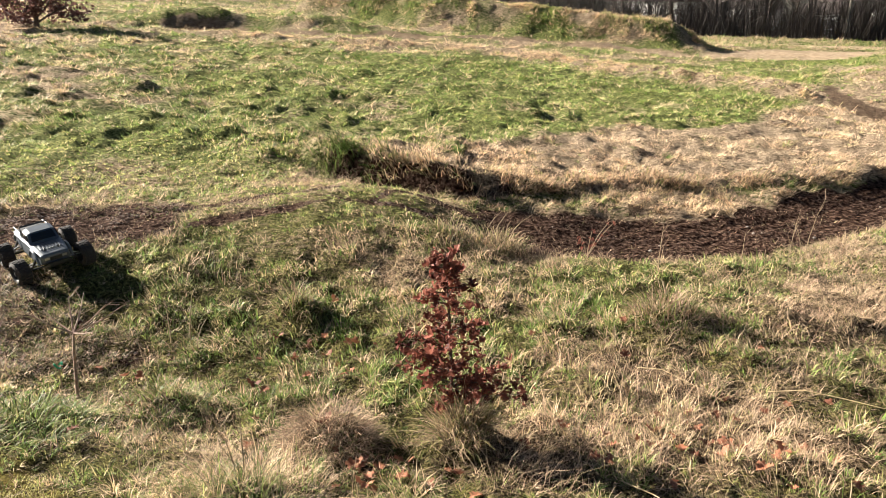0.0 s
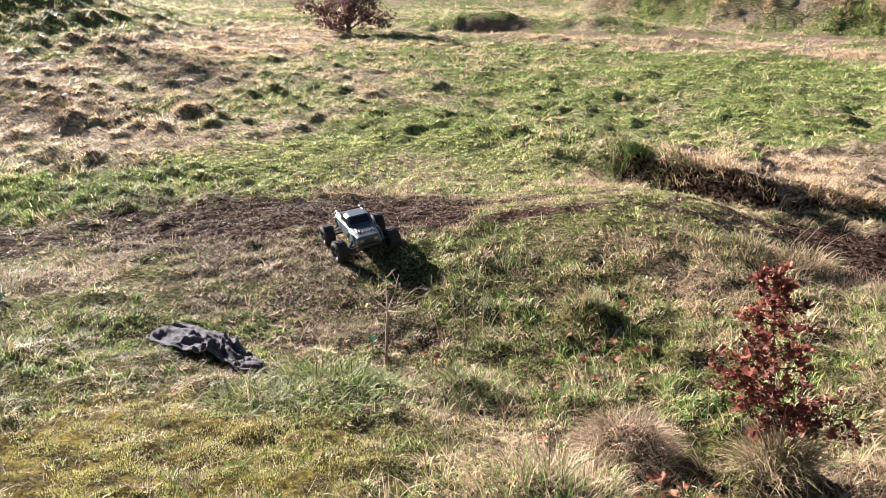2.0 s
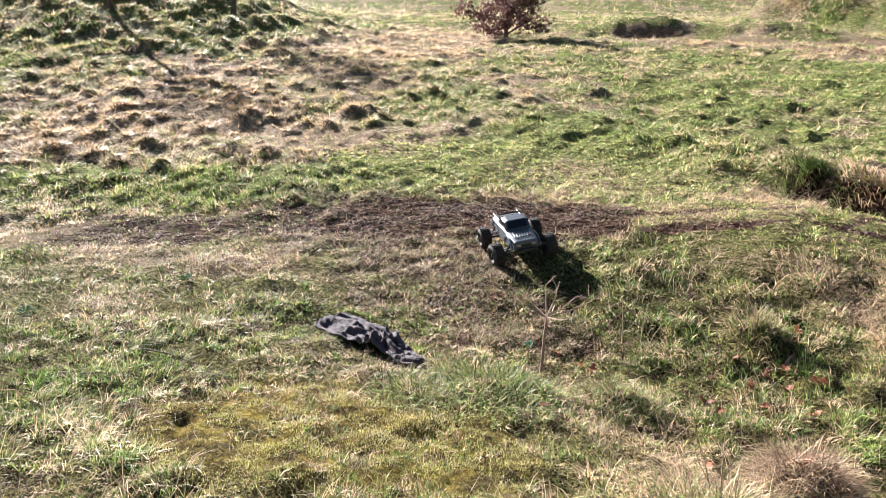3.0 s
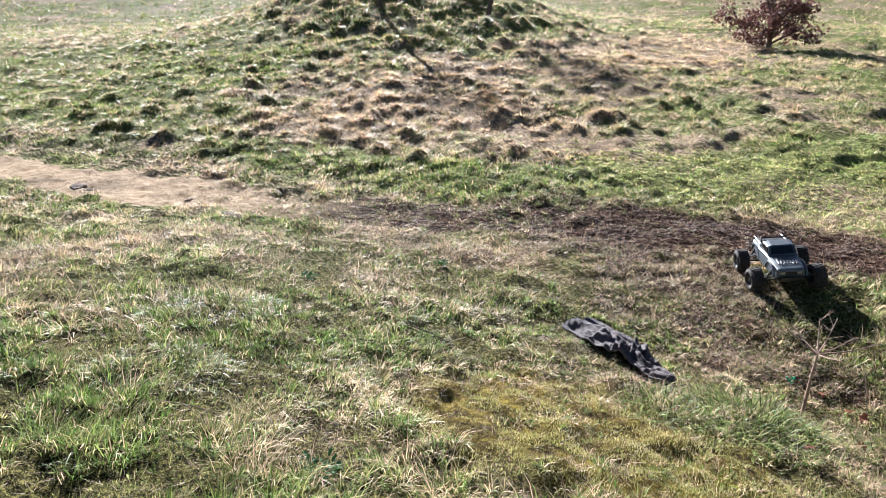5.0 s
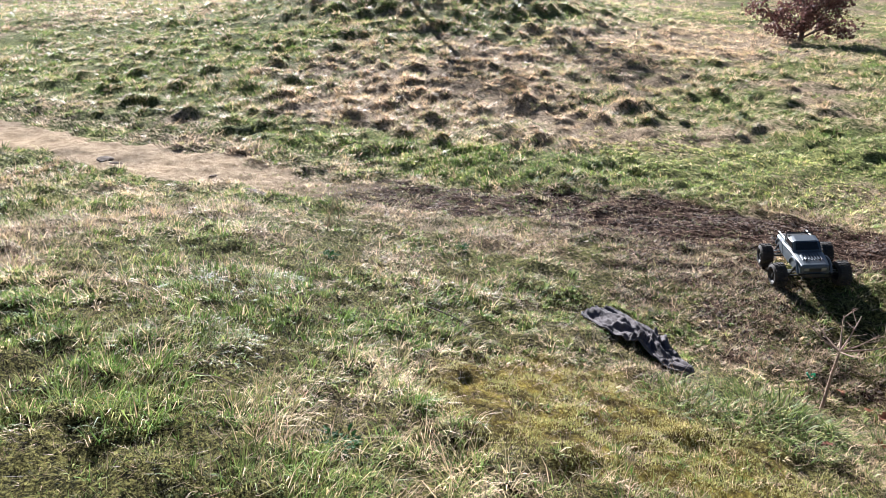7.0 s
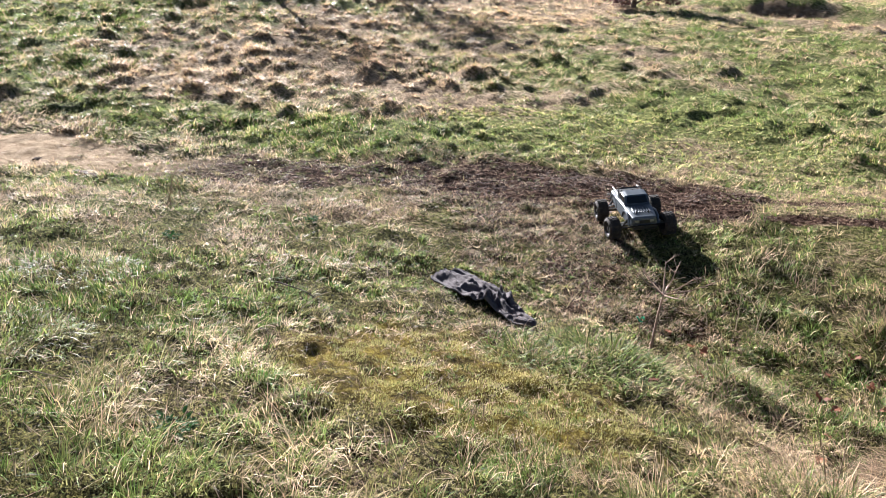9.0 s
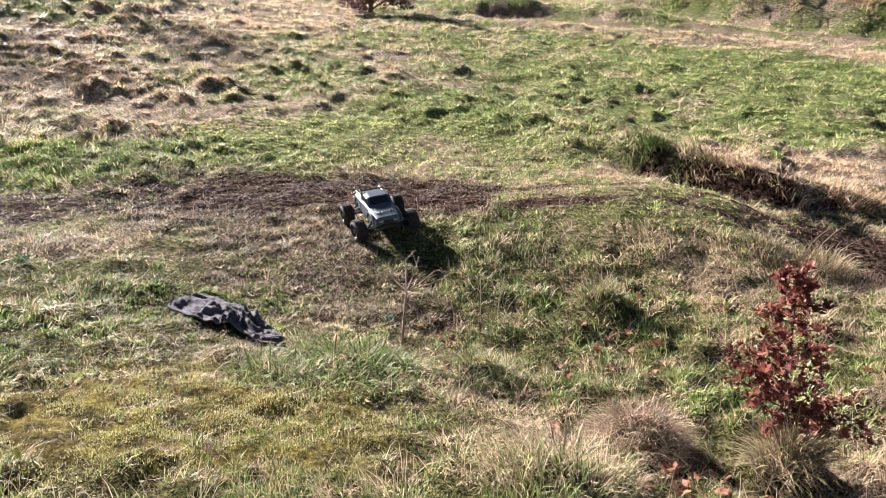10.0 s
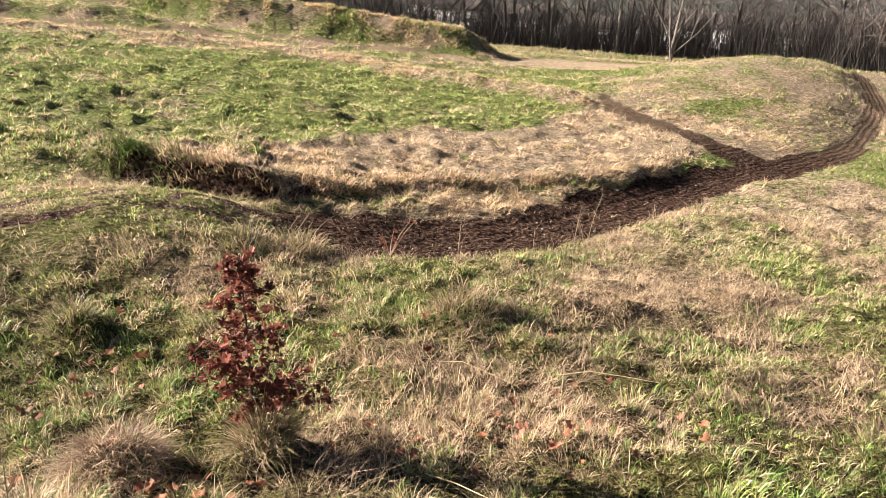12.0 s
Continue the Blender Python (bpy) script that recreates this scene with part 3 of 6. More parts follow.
def fine_relief(x, y, h, mud):
    """Ruts and lumps."""
    d, side, along = to_line(x, y, TRACK_R)
    h = h - 0.018 * mud * (np.abs(np.sin(d * side * 15 + 2.5 * vnoise(x, y, 1.2, 70))) - 0.5) * smooth(1.0, 2.2, along) * (1 - smooth(11, 13, along)) * (d < 1.2)
    d, side, along = to_line(x, y, TRACK_L)
    h = h - 0.012 * mud * (np.abs(np.sin(d * side * 15 + 3 * vnoise(x, y, 1.2, 72))) - 0.5) * smooth(0.5, 1.5, along) * (1 - smooth(15, 18, along)) * (d < 1.0)
    rough = (1 - 0.7 * mud) * (1 - smooth(26, 34, np.hypot(x, y))) * (1 - 0.65 * smooth(0.3, 0.8, bump(x, y, -1.1, 6.8, 1.8, 0.9))) * (1 - 0.5 * smooth(0.3, 0.8, bump(x, y, -4.6, 8.0, 2.4, 0.9, 15)))
    far = np.hypot(x, y)
    rough = rough * (1 - 0.8 * smooth(8, 10, x))
    short = smooth(0.2, 0.7, bump(x, y, -3.8, 2.4, 2.8, 1.8))
    rough = rough * (1 - 0.3 * short)
    h = h + 0.095 * rough * (np.abs(fbm(x, y, 0.30, 73, 2) - 0.5) * 2 - 0.3) + 0.065 * rough * (fbm(x, y, 0.11, 76, 2) - 0.5)
    h = h + 0.09 * rough * smooth(7, 10, far) * (np.abs(fbm(x, y, 0.6, 77, 2) - 0.5) * 2 - 0.3)
    db, _, _ = to_line(x, y, BERM)
    bank = np.exp(-((db / 1.6) ** 2)) + 0.45 * smooth(20, 24, far) * (1 - smooth(38, 48, far)) * (x < 8)
    h = h + 0.10 * bank * (fbm(x, y, 0.9, 78, 2) - 0.5) + 0.07 * bank * (np.abs(fbm(x, y, 0.55, 79, 2) - 0.5) * 2 - 0.3)
    return h + (0.06 - 0.042 * smooth(-0.5, 0.8, x)) * mud * (fbm(x, y, 0.16, 71) - 0.5) * (1 - 0.6 * smooth(12, 18, far))


def build_ground():
    az = np.r_[np.arange(-66, 104, 0.4), np.arange(104, 294, 2.5)]
    radii = [0.002, 0.06, 0.1, 0.15]
    while radii[-1] < 60:
        radii.append(radii[-1] + max(0.045, (0.0085 if radii[-1] < 16 else 0.0125) * radii[-1]))
    while radii[-1] < 3500:
        radii.append(radii[-1] * 1.09)
    r = np.array(radii)
    a, rad = np.meshgrid(np.radians(az), r)
    x, y = (-rad * np.sin(a)).ravel(), (rad * np.cos(a)).ravel()
    h = height(x, y)
    h = add_tussocks(x, y, h)
    mud = mud_at(x, y)
    h = fine_relief(x, y, h, mud)
    deg = np.degrees(a).ravel()
    behind = smooth(103.6, 116, deg) * (1 - smooth(280, 293.6, deg))
    h = h + 0.75 * behind * (height(x, y) - h)
    n, k = len(r), len(az)
    i = np.arange(n - 1)[:, None] * k
    j = np.arange(k)[None, :]
    j2 = (j + 1) % k
    quads = np.stack([(i + j).ravel(), (i + j2).ravel(), (i + k + j2).ravel(), (i + k + j).ravel()], 1)
    verts = np.stack([x, y, h], 1)
    xa, ya = verts[:, 0], verts[:, 1]
    # open keeps the shade-darkened floor near the middle and pales it outwards
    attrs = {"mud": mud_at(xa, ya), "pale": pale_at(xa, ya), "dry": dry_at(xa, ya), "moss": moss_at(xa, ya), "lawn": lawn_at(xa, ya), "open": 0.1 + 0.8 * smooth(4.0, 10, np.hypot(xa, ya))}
    dr, sr, _ = to_line(xa, ya, TRACK_R)
    dl, sl, _ = to_line(xa, ya, TRACK_L)
    attrs["across"] = np.where(dr < 1.4, dr * sr, np.where(dl < 1.4, dl * sl, 0.0))
    quads = quads[:, ::-1]
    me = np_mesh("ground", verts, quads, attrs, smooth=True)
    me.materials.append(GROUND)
    ob = new("ground", me)
    me.validate()
    tables = {key: values.reshape(n, k)[:, :425] for key, values in attrs.items()}
    tables["z"] = h.reshape(n, k)[:, :425]
    return tagged(ob, "rough winter meadow with mossy grass, straw and a muddy rutted track", "ground", kind="structure"), r, tables


ground, RINGS, TABLES = build_ground()


def on_sheet(key, x, y):
    """A value of the ground sheet (height z, mud, dry, moss) at places of the front sector."""
    x, y = np.atleast_1d(np.asarray(x, float)), np.atleast_1d(np.asarray(y, float))
    tab = TABLES[key]
    ta = np.clip((np.degrees(np.arctan2(-x, y)) + 66.0) / 0.4, 0, 423.999)
    tr = np.clip(np.interp(np.hypot(x, y), RINGS, np.arange(len(RINGS))), 0, len(RINGS) - 1.001)
    ia, ir = ta.astype(int), tr.astype(int)
    fa, fr = ta - ia, tr - ir
    return (tab[ir, ia] * (1 - fa) + tab[ir, ia + 1] * fa) * (1 - fr) + (tab[ir + 1, ia] * (1 - fa) + tab[ir + 1, ia + 1] * fa) * fr


def floor_z(x, y):
    return on_sheet("z", x, y)


def gz(x, y):
    return float(floor_z(x, y)[0])


# ---- grass ----
def blades_mesh(name, x, y, length, width, lean, way, dry, tone, bend=True, drape=None):
    """Blades rooted at x, y: lean is the share of the length that lies over, way its direction."""
    n = len(x)
    z = floor_z(x, y) - 0.006
    base = np.stack([x, y, z], 1)
    dx, dy = np.cos(way), np.sin(way)
    flat = np.stack([dx, dy, np.zeros(n)], 1)
    face = way + np.pi / 2 + rs.normal(0, 0.5, n)
    across = np.stack([np.cos(face), np.sin(face), np.zeros(n)], 1) * (width / 2)[:, None]
    up = np.sqrt(np.maximum(1 - lean**2, 0.02))
    if not bend:
        tip = base + flat * (length * lean)[:, None]
        tip[:, 2] += length * up
        verts = np.stack([base - across, base + across, tip], 1).reshape(-1, 3)
        k = np.arange(n)[:, None] * 3
        faces = k + np.array([[0, 1, 2]])
        rep = 3
    else:
        mid = base + flat * (length * 0.5 * lean * 0.6)[:, None]
        mid[:, 2] += length * 0.5 * np.minimum(up * 1.25, 1.0)
        tip = base + flat * (length * lean)[:, None]
        tip[:, 2] += length * up * 0.92
        if drape is not None:
            mid[:, 2] = np.where(drape, floor_z(mid[:, 0], mid[:, 1]) + length * 0.35 * up + 0.012, mid[:, 2])
            tip[:, 2] = np.where(drape, floor_z(tip[:, 0], tip[:, 1]) + length * 0.3 * up - 0.004, tip[:, 2])
        low = 0.85
        verts = np.stack([base - across, base + across, mid - across * low, mid + across * low, tip], 1).reshape(-1, 3)
        k = np.arange(n)[:, None] * 5
        faces = np.concatenate([k + np.array([[0, 1, 3]]), k + np.array([[0, 3, 2]]), k + np.array([[2, 3, 4]])], 0)
        rep = 5
    me = np_mesh(name, verts, faces, {"dry": np.repeat(dry, rep), "tone": np.repeat(tone, rep)})
    me.materials.append(BLADES)
    return me


def scatter(count, r0, r1, az0=-62.0, az1=98.0):
    az = np.radians(az0 + (az1 - az0) * rs.rand(count))
    r = np.sqrt(r0**2 + (r1**2 - r0**2) * rs.rand(count))
    return -r * np.sin(az), r * np.cos(az)


def steep(x, y):
    """1 where the ground is too steep for grass to hold."""
    gx = (floor_z(x + 0.06, y) - floor_z(x - 0.06, y)) / 0.12
    gy = (floor_z(x, y + 0.06) - floor_z(x, y - 0.06)) / 0.12
    return smooth(0.65, 1.1, np.hypot(gx, gy)) * (np.hypot(x, y) < 12)


def turf(name, label, clumps, per, r0, r1, size, width, bend, spread, bright=1.0, az0=-62.0, az1=98.0):
    """Grass in small clumps, each of one colour, whose blades fan out and lie over with their patch."""
    cx, cy = scatter(clumps, r0, r1, az0, az1)
    mud, moss, dry = on_sheet("mud", cx, cy), on_sheet("moss", cx, cy), on_sheet("dry", cx, cy)
    body = fbm(cx, cy, 0.3, 80, 2)
    gaps = smooth(0.36, 0.56, fbm(cx, cy, 0.10, 85, 2))
    keep = rs.rand(clumps) < (1 - 0.9 * mud) * (1 - 0.6 * moss) * (0.25 + 1.3 * body) * (0.06 + 1.1 * np.maximum(gaps, smooth(0.3, 0.7, bump(cx, cy, -1.1, 6.7, 1.6, 0.9))))
    keep &= rs.rand(clumps) > 0.9 * steep(cx, cy)
    cx, cy, mud, moss, dry, body = (v[keep] for v in (cx, cy, mud, moss, dry, body))
    m = len(cx)
    isdry = rs.rand(m) < np.clip(1.25 * dry + 0.04 + 0.5 * mud, 0.08, 0.97)
    ctone = 0.14 + 1.3 * rs.rand(m) if bend else 0.12 + 1.35 * rs.rand(m)
    csize = (0.45 + 0.85 * rs.rand(m) ** 1.6) * (0.5 + 1.0 * body) * (1 - 0.45 * mud) * (1 - 0.5 * moss) * (1 - 0.45 * smooth(0.3, 0.8, bump(cx, cy, -1.3, 6.9, 2.0, 0.8)))
    csize = csize * (1 - 0.42 * smooth(0.2, 0.7, bump(cx, cy, -3.8, 2.4, 2.8, 1.8)))
    cval = np.where(isdry, 0.55 + 0.32 * rs.beta(1.6, 2.4, m) + 0.16 * smooth(-4, 0, cx) * rs.rand(m) - 0.07 * smooth(0, -2, cx), 0.06 + 0.40 * rs.beta(2, 2.2, m) + 0.12 * moss)
    pick = np.repeat(np.arange(m), per)
    n = len(pick)
    ox, oy = rs.normal(0, spread, n), rs.normal(0, spread, n)
    x, y = cx[pick] + ox, cy[pick] + oy
    flow = 2 * np.pi * fbm(cx, cy, 0.8, 90, 2) * 1.6
    wx = np.cos(flow[pick]) * 0.3 + 0.6 * ox / spread + rs.normal(0, 0.9, n)
    wy = np.sin(flow[pick]) * 0.3 + 0.6 * oy / spread + rs.normal(0, 0.9, n)
    way = np.arctan2(wy, wx)
    odd = rs.rand(n) < 0.09
    value = np.where(odd, 0.5 + 0.4 * rs.rand(n), cval[pick] + rs.normal(0, 0.07, n))
    length = size * csize[pick] * (0.5 + 0.9 * rs.rand(n)) * np.where(isdry[pick], 1.55, 0.9)
    lean = np.clip(np.where(isdry[pick], 0.90, 0.76) + rs.normal(0, 0.16, n), 0.05, 0.99)
    tone = np.minimum(bright * ctone[pick] * (0.5 + 1.0 * rs.rand(n)), 1.6) * np.where(isdry[pick], 0.72 + 0.22 * smooth(-4, -8, cx[pick]), 1.15)
    me = blades_mesh(name, x, y, length, width * (0.6 + 0.8 * rs.rand(n)), lean, way, np.clip(value, 0, 1), tone, bend, isdry[pick] if bend else None)
    return tagged(new(name, me), label, "grass", kind="stuff")


def litter(name, label, count, r0, r1, size, width):
    """Broken straw lying flat, also over the bare soil."""
    x, y = scatter(count, r0, r1)
    dry, mud = on_sheet("dry", x, y), on_sheet("mud", x, y)
    patch = bump(x, y, -4.0, 4.9, 2.6, 1.3, -15)
    keep = rs.rand(count) < np.where((patch > 0.3) & (to_line(x, y, TRACK_L)[0] > 0.6), 1.0, (0.25 + 0.6 * dry) * (1 - 0.75 * mud))
    x, y = x[keep], y[keep]
    n = len(x)
    length = size * (0.3 + 1.2 * rs.rand(n) ** 2)
    me = blades_mesh(name, x, y, length, width * (0.6 + 0.8 * rs.rand(n)), np.clip(0.96 + rs.normal(0, 0.03, n), 0.8, 0.998), 2 * np.pi * rs.rand(n), 0.66 + 0.34 * rs.rand(n), 0.15 + 1.0 * rs.rand(n), False)
    return tagged(new(name, me), label, "straw", kind="stuff")


def tuft_arrays(cx, cy, rad, up, n, dry, spread=1.0):
    a = 2 * np.pi * rs.rand(n)
    r = rad * np.sqrt(rs.rand(n)) * 0.8
    x, y = cx + r * np.cos(a), cy + r * np.sin(a)
    way = a + rs.normal(0, 0.6, n)
    lean = np.clip(0.8 + 0.18 * r / rad * spread + rs.normal(0, 0.12, n), 0.3, 0.985)
    length = (0.5 * up + 0.55 * rad) * (0.5 + 0.8 * rs.rand(n))
    isdry = rs.rand(n) < dry
    val = np.where(isdry, 0.55 + 0.45 * rs.beta(2, 2.2, n), 0.05 + 0.4 * rs.rand(n))
    return x, y, length, lean, way, val, 0.5 + 0.8 * rs.rand(n)


def tuft(name, label, cx, cy, rad, reach, n, dry, width=0.004, pale=0.0, lie=0.0):
    """A rounded tuft: fine blades rise from its hummock and bow outwards in a tangle."""
    a = 2 * np.pi * rs.rand(n)
    r = rad * np.sqrt(rs.rand(n))
    x, y = cx + r * np.cos(a), cy + r * np.sin(a)
    way = np.where(rs.rand(n) < 0.55, 2 * np.pi * rs.rand(n), a + rs.normal(0, 0.8, n))
    lean = np.clip(0.5 + lie + 0.4 * r / rad + rs.normal(0, 0.16, n), 0.1, 0.985)
    length = reach * (0.45 + 1.1 * rs.rand(n)) * (1.1 - 0.4 * r / rad)
    isdry = rs.rand(n) < dry
    val = np.where(isdry, 0.56 + 0.44 * rs.beta(2, 2.0, n) - pale * 0.12 * rs.rand(n), 0.14 + 0.32 * rs.rand(n))
    me = arched_blades(name, x, y, length, width * (0.5 + 0.8 * rs.rand(n)), lean, way, np.clip(val, 0, 1), (0.15 + 1.0 * rs.rand(n) ** 1.4) * np.where(isdry, 1.05, 1.35), 3)
    return tagged(new(name, me), label, "grass tuft", kind="stuff")


def moss_cushions(count):
    """Low cushions of moss, as tiny shoots."""
    az = np.radians(20 + 75 * rs.rand(count))
    r = 0.9 + 4.6 * rs.rand(count) ** 0.8
    x, y = -r * np.sin(az), r * np.cos(az)
    cell = fbm(x, y, 0.13, 130, 2)
    keep = rs.rand(count) < np.clip(0.16 + on_sheet("moss", x, y), 0, 1) * smooth(0.41, 0.53, cell) * (1 - 0.8 * on_sheet("mud", x, y))
    x, y, cell = x[keep], y[keep], cell[keep]
    n = len(x)
    val = np.clip(0.41 + 0.13 * vnoise(x, y, 0.3, 131) + rs.normal(0, 0.04, n), 0, 0.56)
    me = blades_mesh("moss", x, y, (0.008 + 0.013 * rs.rand(n)) * (0.6 + cell), 0.005 + 0.004 * rs.rand(n), np.clip(rs.normal(0.5, 0.25, n), 0.05, 0.95), 2 * np.pi * rs.rand(n), val, 0.7 + 0.8 * rs.rand(n), False)
    return tagged(new("moss", me), "yellow-green moss cushions between grass and bare soil", "moss", kind="stuff")


def sward(name, label, tufts, per, r0, r1, size, width, segments, bright=1.0, comb=0.8, places=None):
    """Grass as small tufts: the blades of one tuft share a colour, arch outwards and lie over with the sward around them."""
    cx, cy = places or scatter(tufts, r0, r1)
    mud, moss, dry, lawn = (on_sheet(key, cx, cy) for key in ("mud", "moss", "dry", "lawn"))
    body = fbm(cx, cy, 0.24 + 0.016 * r0, 80, 2)
    keep = rs.rand(tufts) < (1 - smooth(0.3, 0.75, mud)) * (1 - 0.4 * moss) * (0.07 + 1.2 * np.maximum(smooth(0.42, 0.56, body), 0.8 * lawn))
    keep &= rs.rand(tufts) > 0.9 * steep(cx, cy)
    cx, cy, mud, moss, dry, lawn, body = (v[keep] for v in (cx, cy, mud, moss, dry, lawn, body))
    m = len(cx)
    far = np.hypot(cx, cy)
    isdry = rs.rand(m) < np.clip(1.3 * dry + 0.02 + 0.4 * mud, 0.05, 0.97) * (1 - 0.85 * lawn)
    trodden = smooth(0.2, 0.7, bump(cx, cy, -4.0, 3.3, 2.4, 1.2))
    big = (0.55 + 0.9 * rs.rand(m) ** 2) * (0.55 + 0.9 * body) * (1 - 0.5 * mud) * (1 - 0.5 * moss) * (1 - 0.45 * lawn) * (1 - 0.35 * trodden) * (1 + 0.35 * (1 - smooth(2.0, 3.6, far)) * (cx < -0.5))
    hue = np.where(isdry, 0.56 + 0.26 * rs.beta(1.6, 2.2, m) + 0.12 * smooth(-4, 0, cx) * rs.rand(m), 0.07 + 0.34 * rs.beta(1.7, 1.9, m) + 0.1 * lawn)
    tone = (0.3 + 0.95 * rs.rand(m)) * (0.75 + 0.5 * vnoise(cx, cy, 0.5, 86))
    flow = 2 * np.pi * 2.2 * fbm(cx, cy, 1.1, 90, 2)
    pick = np.repeat(np.arange(m), per)
    n = len(pick)
    a = 2 * np.pi * rs.rand(n)
    q = 0.42 * size * big[pick] * np.sqrt(rs.rand(n))
    x, y = cx[pick] + q * np.cos(a), cy[pick] + q * np.sin(a)
    fx = np.cos(flow[pick]) * comb + 0.7 * np.cos(a) + rs.normal(0, 0.4, n)
    fy = np.sin(flow[pick]) * comb + 0.7 * np.sin(a) + rs.normal(0, 0.4, n)
    way = np.arctan2(fy, fx)
    odd = rs.rand(n) < 0.12
    value = np.clip(np.where(odd, 0.55 + 0.3 * rs.rand(n), hue[pick] + rs.normal(0, 0.05, n)), 0, 1)
    length = size * big[pick] * (0.55 + 0.8 * rs.rand(n)) * np.where(isdry[pick], 1.45, 1.0)
    lean = np.clip(np.where(isdry[pick], 0.86, 0.68) + rs.normal(0, 0.15, n), 0.1, 0.98)
    shine = np.minimum(bright * tone[pick] * (0.25 + 1.15 * rs.rand(n)), 1.9) * (1 - 0.3 * smooth(6, 12, cx[pick])) * np.where(isdry[pick], (0.88 - 0.34 * smooth(0, 3, cx) * (1 - smooth(-1.6, -0.8, past_edge(cx, cy)[0])))[pick], 1.0 + 0.2 * lawn[pick])
    wide = width * (0.6 + 0.8 * rs.rand(n)) * (far[pick] / (0.5 * (r0 + r1))) * np.where(isdry[pick], 0.8, 1.1)
    me = arched_blades(name, x, y, length, wide, lean, way, value, shine, segments)
    return tagged(new(name, me), label, "grass", kind="stuff")


def arched_blades(name, x, y, length, width, lean, way, dry, tone, segments):
    """Tapering blades that rise and bow over."""
    n = len(x)
    z = floor_z(x, y) - 0.006
    up = np.sqrt(np.maximum(1 - lean**2, 0.03))
    face = way + np.pi / 2 + rs.normal(0, 0.6, n)
    side = np.stack([np.cos(face), np.sin(face), np.zeros(n)], 1) * (width / 2)[:, None]
    rows = []
    for k in range(segments):
        t = k / segments
        out, rise = length * lean * t**1.4, length * (up * t + 0.45 * lean * t * (1 - t))
        p = np.stack([x + np.cos(way) * out, y + np.sin(way) * out, z + rise], 1)
        w = 1.0 - 0.35 * t
        rows += [p - side * w, p + side * w]
    tip = np.stack([x + np.cos(way) * length * lean, y + np.sin(way) * length * lean, z + length * up * 0.85], 1)
    tip[:, 2] = np.maximum(tip[:, 2], floor_z(tip[:, 0], tip[:, 1]) + 0.004)
    verts = np.stack(rows + [tip], 1).reshape(-1, 3)
    c = 2 * segments + 1
    k = np.arange(n)[:, None] * c
    faces = []
    for j in range(segments - 1):
        faces += [k + np.array([[2 * j, 2 * j + 1, 2 * j + 3]]), k + np.array([[2 * j, 2 * j + 3, 2 * j + 2]])]
    faces.append(k + np.array([[c - 3, c - 2, c - 1]]))
    me = np_mesh(name, verts, np.concatenate(faces, 0), {"dry": np.repeat(dry, c), "tone": np.repeat(tone, c)})
    me.materials.append(BLADES)
    return me


turf("grass", "short mossy winter grass mixed with straw", 15000, 9, 1.0, 4.8, 0.05, 0.0034, False, 0.025, 1.3)
sward("grass", "tufted winter grass and straw, blades lying over", 20000, 12, 1.0, 5.2, 0.068, 0.0034, 2, 2.2, 0.4)
turf("grass", "short tufted winter grass and straw on the bank", 36000, 8, 4.5, 9.6, 0.055, 0.0062, False, 0.03, 1.7)
sward("grass", "tufted winter grass and straw on the bank", 30000, 9, 4.9, 10.2, 0.072, 0.0058, 2, 2.4, 0.4)
sward("grass", "rough tufted grass of the open meadow", 44000, 11, 9.8, 20.5, 0.095, 0.0115, 1, 2.7, 0.5)
sward("grass", "distant rough grass", 42000, 8, 20.0, 40.0, 0.13, 0.02, 1, 3.0, 0.5)


def along_line(line, count, spread, first=0.0, last=1e9):
    """Places scattered along a bent line: x, y and the direction of the line's left side."""
    pts = np.array(line, float)
    leg = np.diff(pts, axis=0)
    run = np.r_[0, np.cumsum(np.hypot(leg[:, 0], leg[:, 1]))]
    u = first + (min(last, run[-1]) - first) * rs.rand(count)
    k = np.clip(np.searchsorted(run, u) - 1, 0, len(leg) - 1)
    ll = np.hypot(leg[k, 0], leg[k, 1])
    p = pts[k] + leg[k] * ((u - run[k]) / ll)[:, None]
    left = np.stack([-leg[k, 1], leg[k, 0]], 1) / ll[:, None]
    off = spread(u, count)
    return p[:, 0] + left[:, 0] * off, p[:, 1] + left[:, 1] * off, np.arctan2(left[:, 1], left[:, 0]), u


sward("grass", "far rough meadow grass", 22000, 5, 40.0, 66.0, 0.22, 0.042, 1, 2.3, 0.4)
px, py, _, _ = along_line(BERM, 9000, lambda u, n: rs.normal(-0.1, 0.75, n))
sward("grass", "rough straw and grass standing on the long bank", 9000, 8, 20.0, 34.0, 0.12, 0.02, 1, 2.3, 0.3, (px, py))
px, py, _, _ = along_line(BELT, 3500, lambda u, n: rs.normal(0, 0.45, n))
sward("grass", "pale straw on the low bank beyond the field", 3500, 7, 12.0, 24.0, 0.085, 0.013, 1, 2.4, 0.3, (px, py))


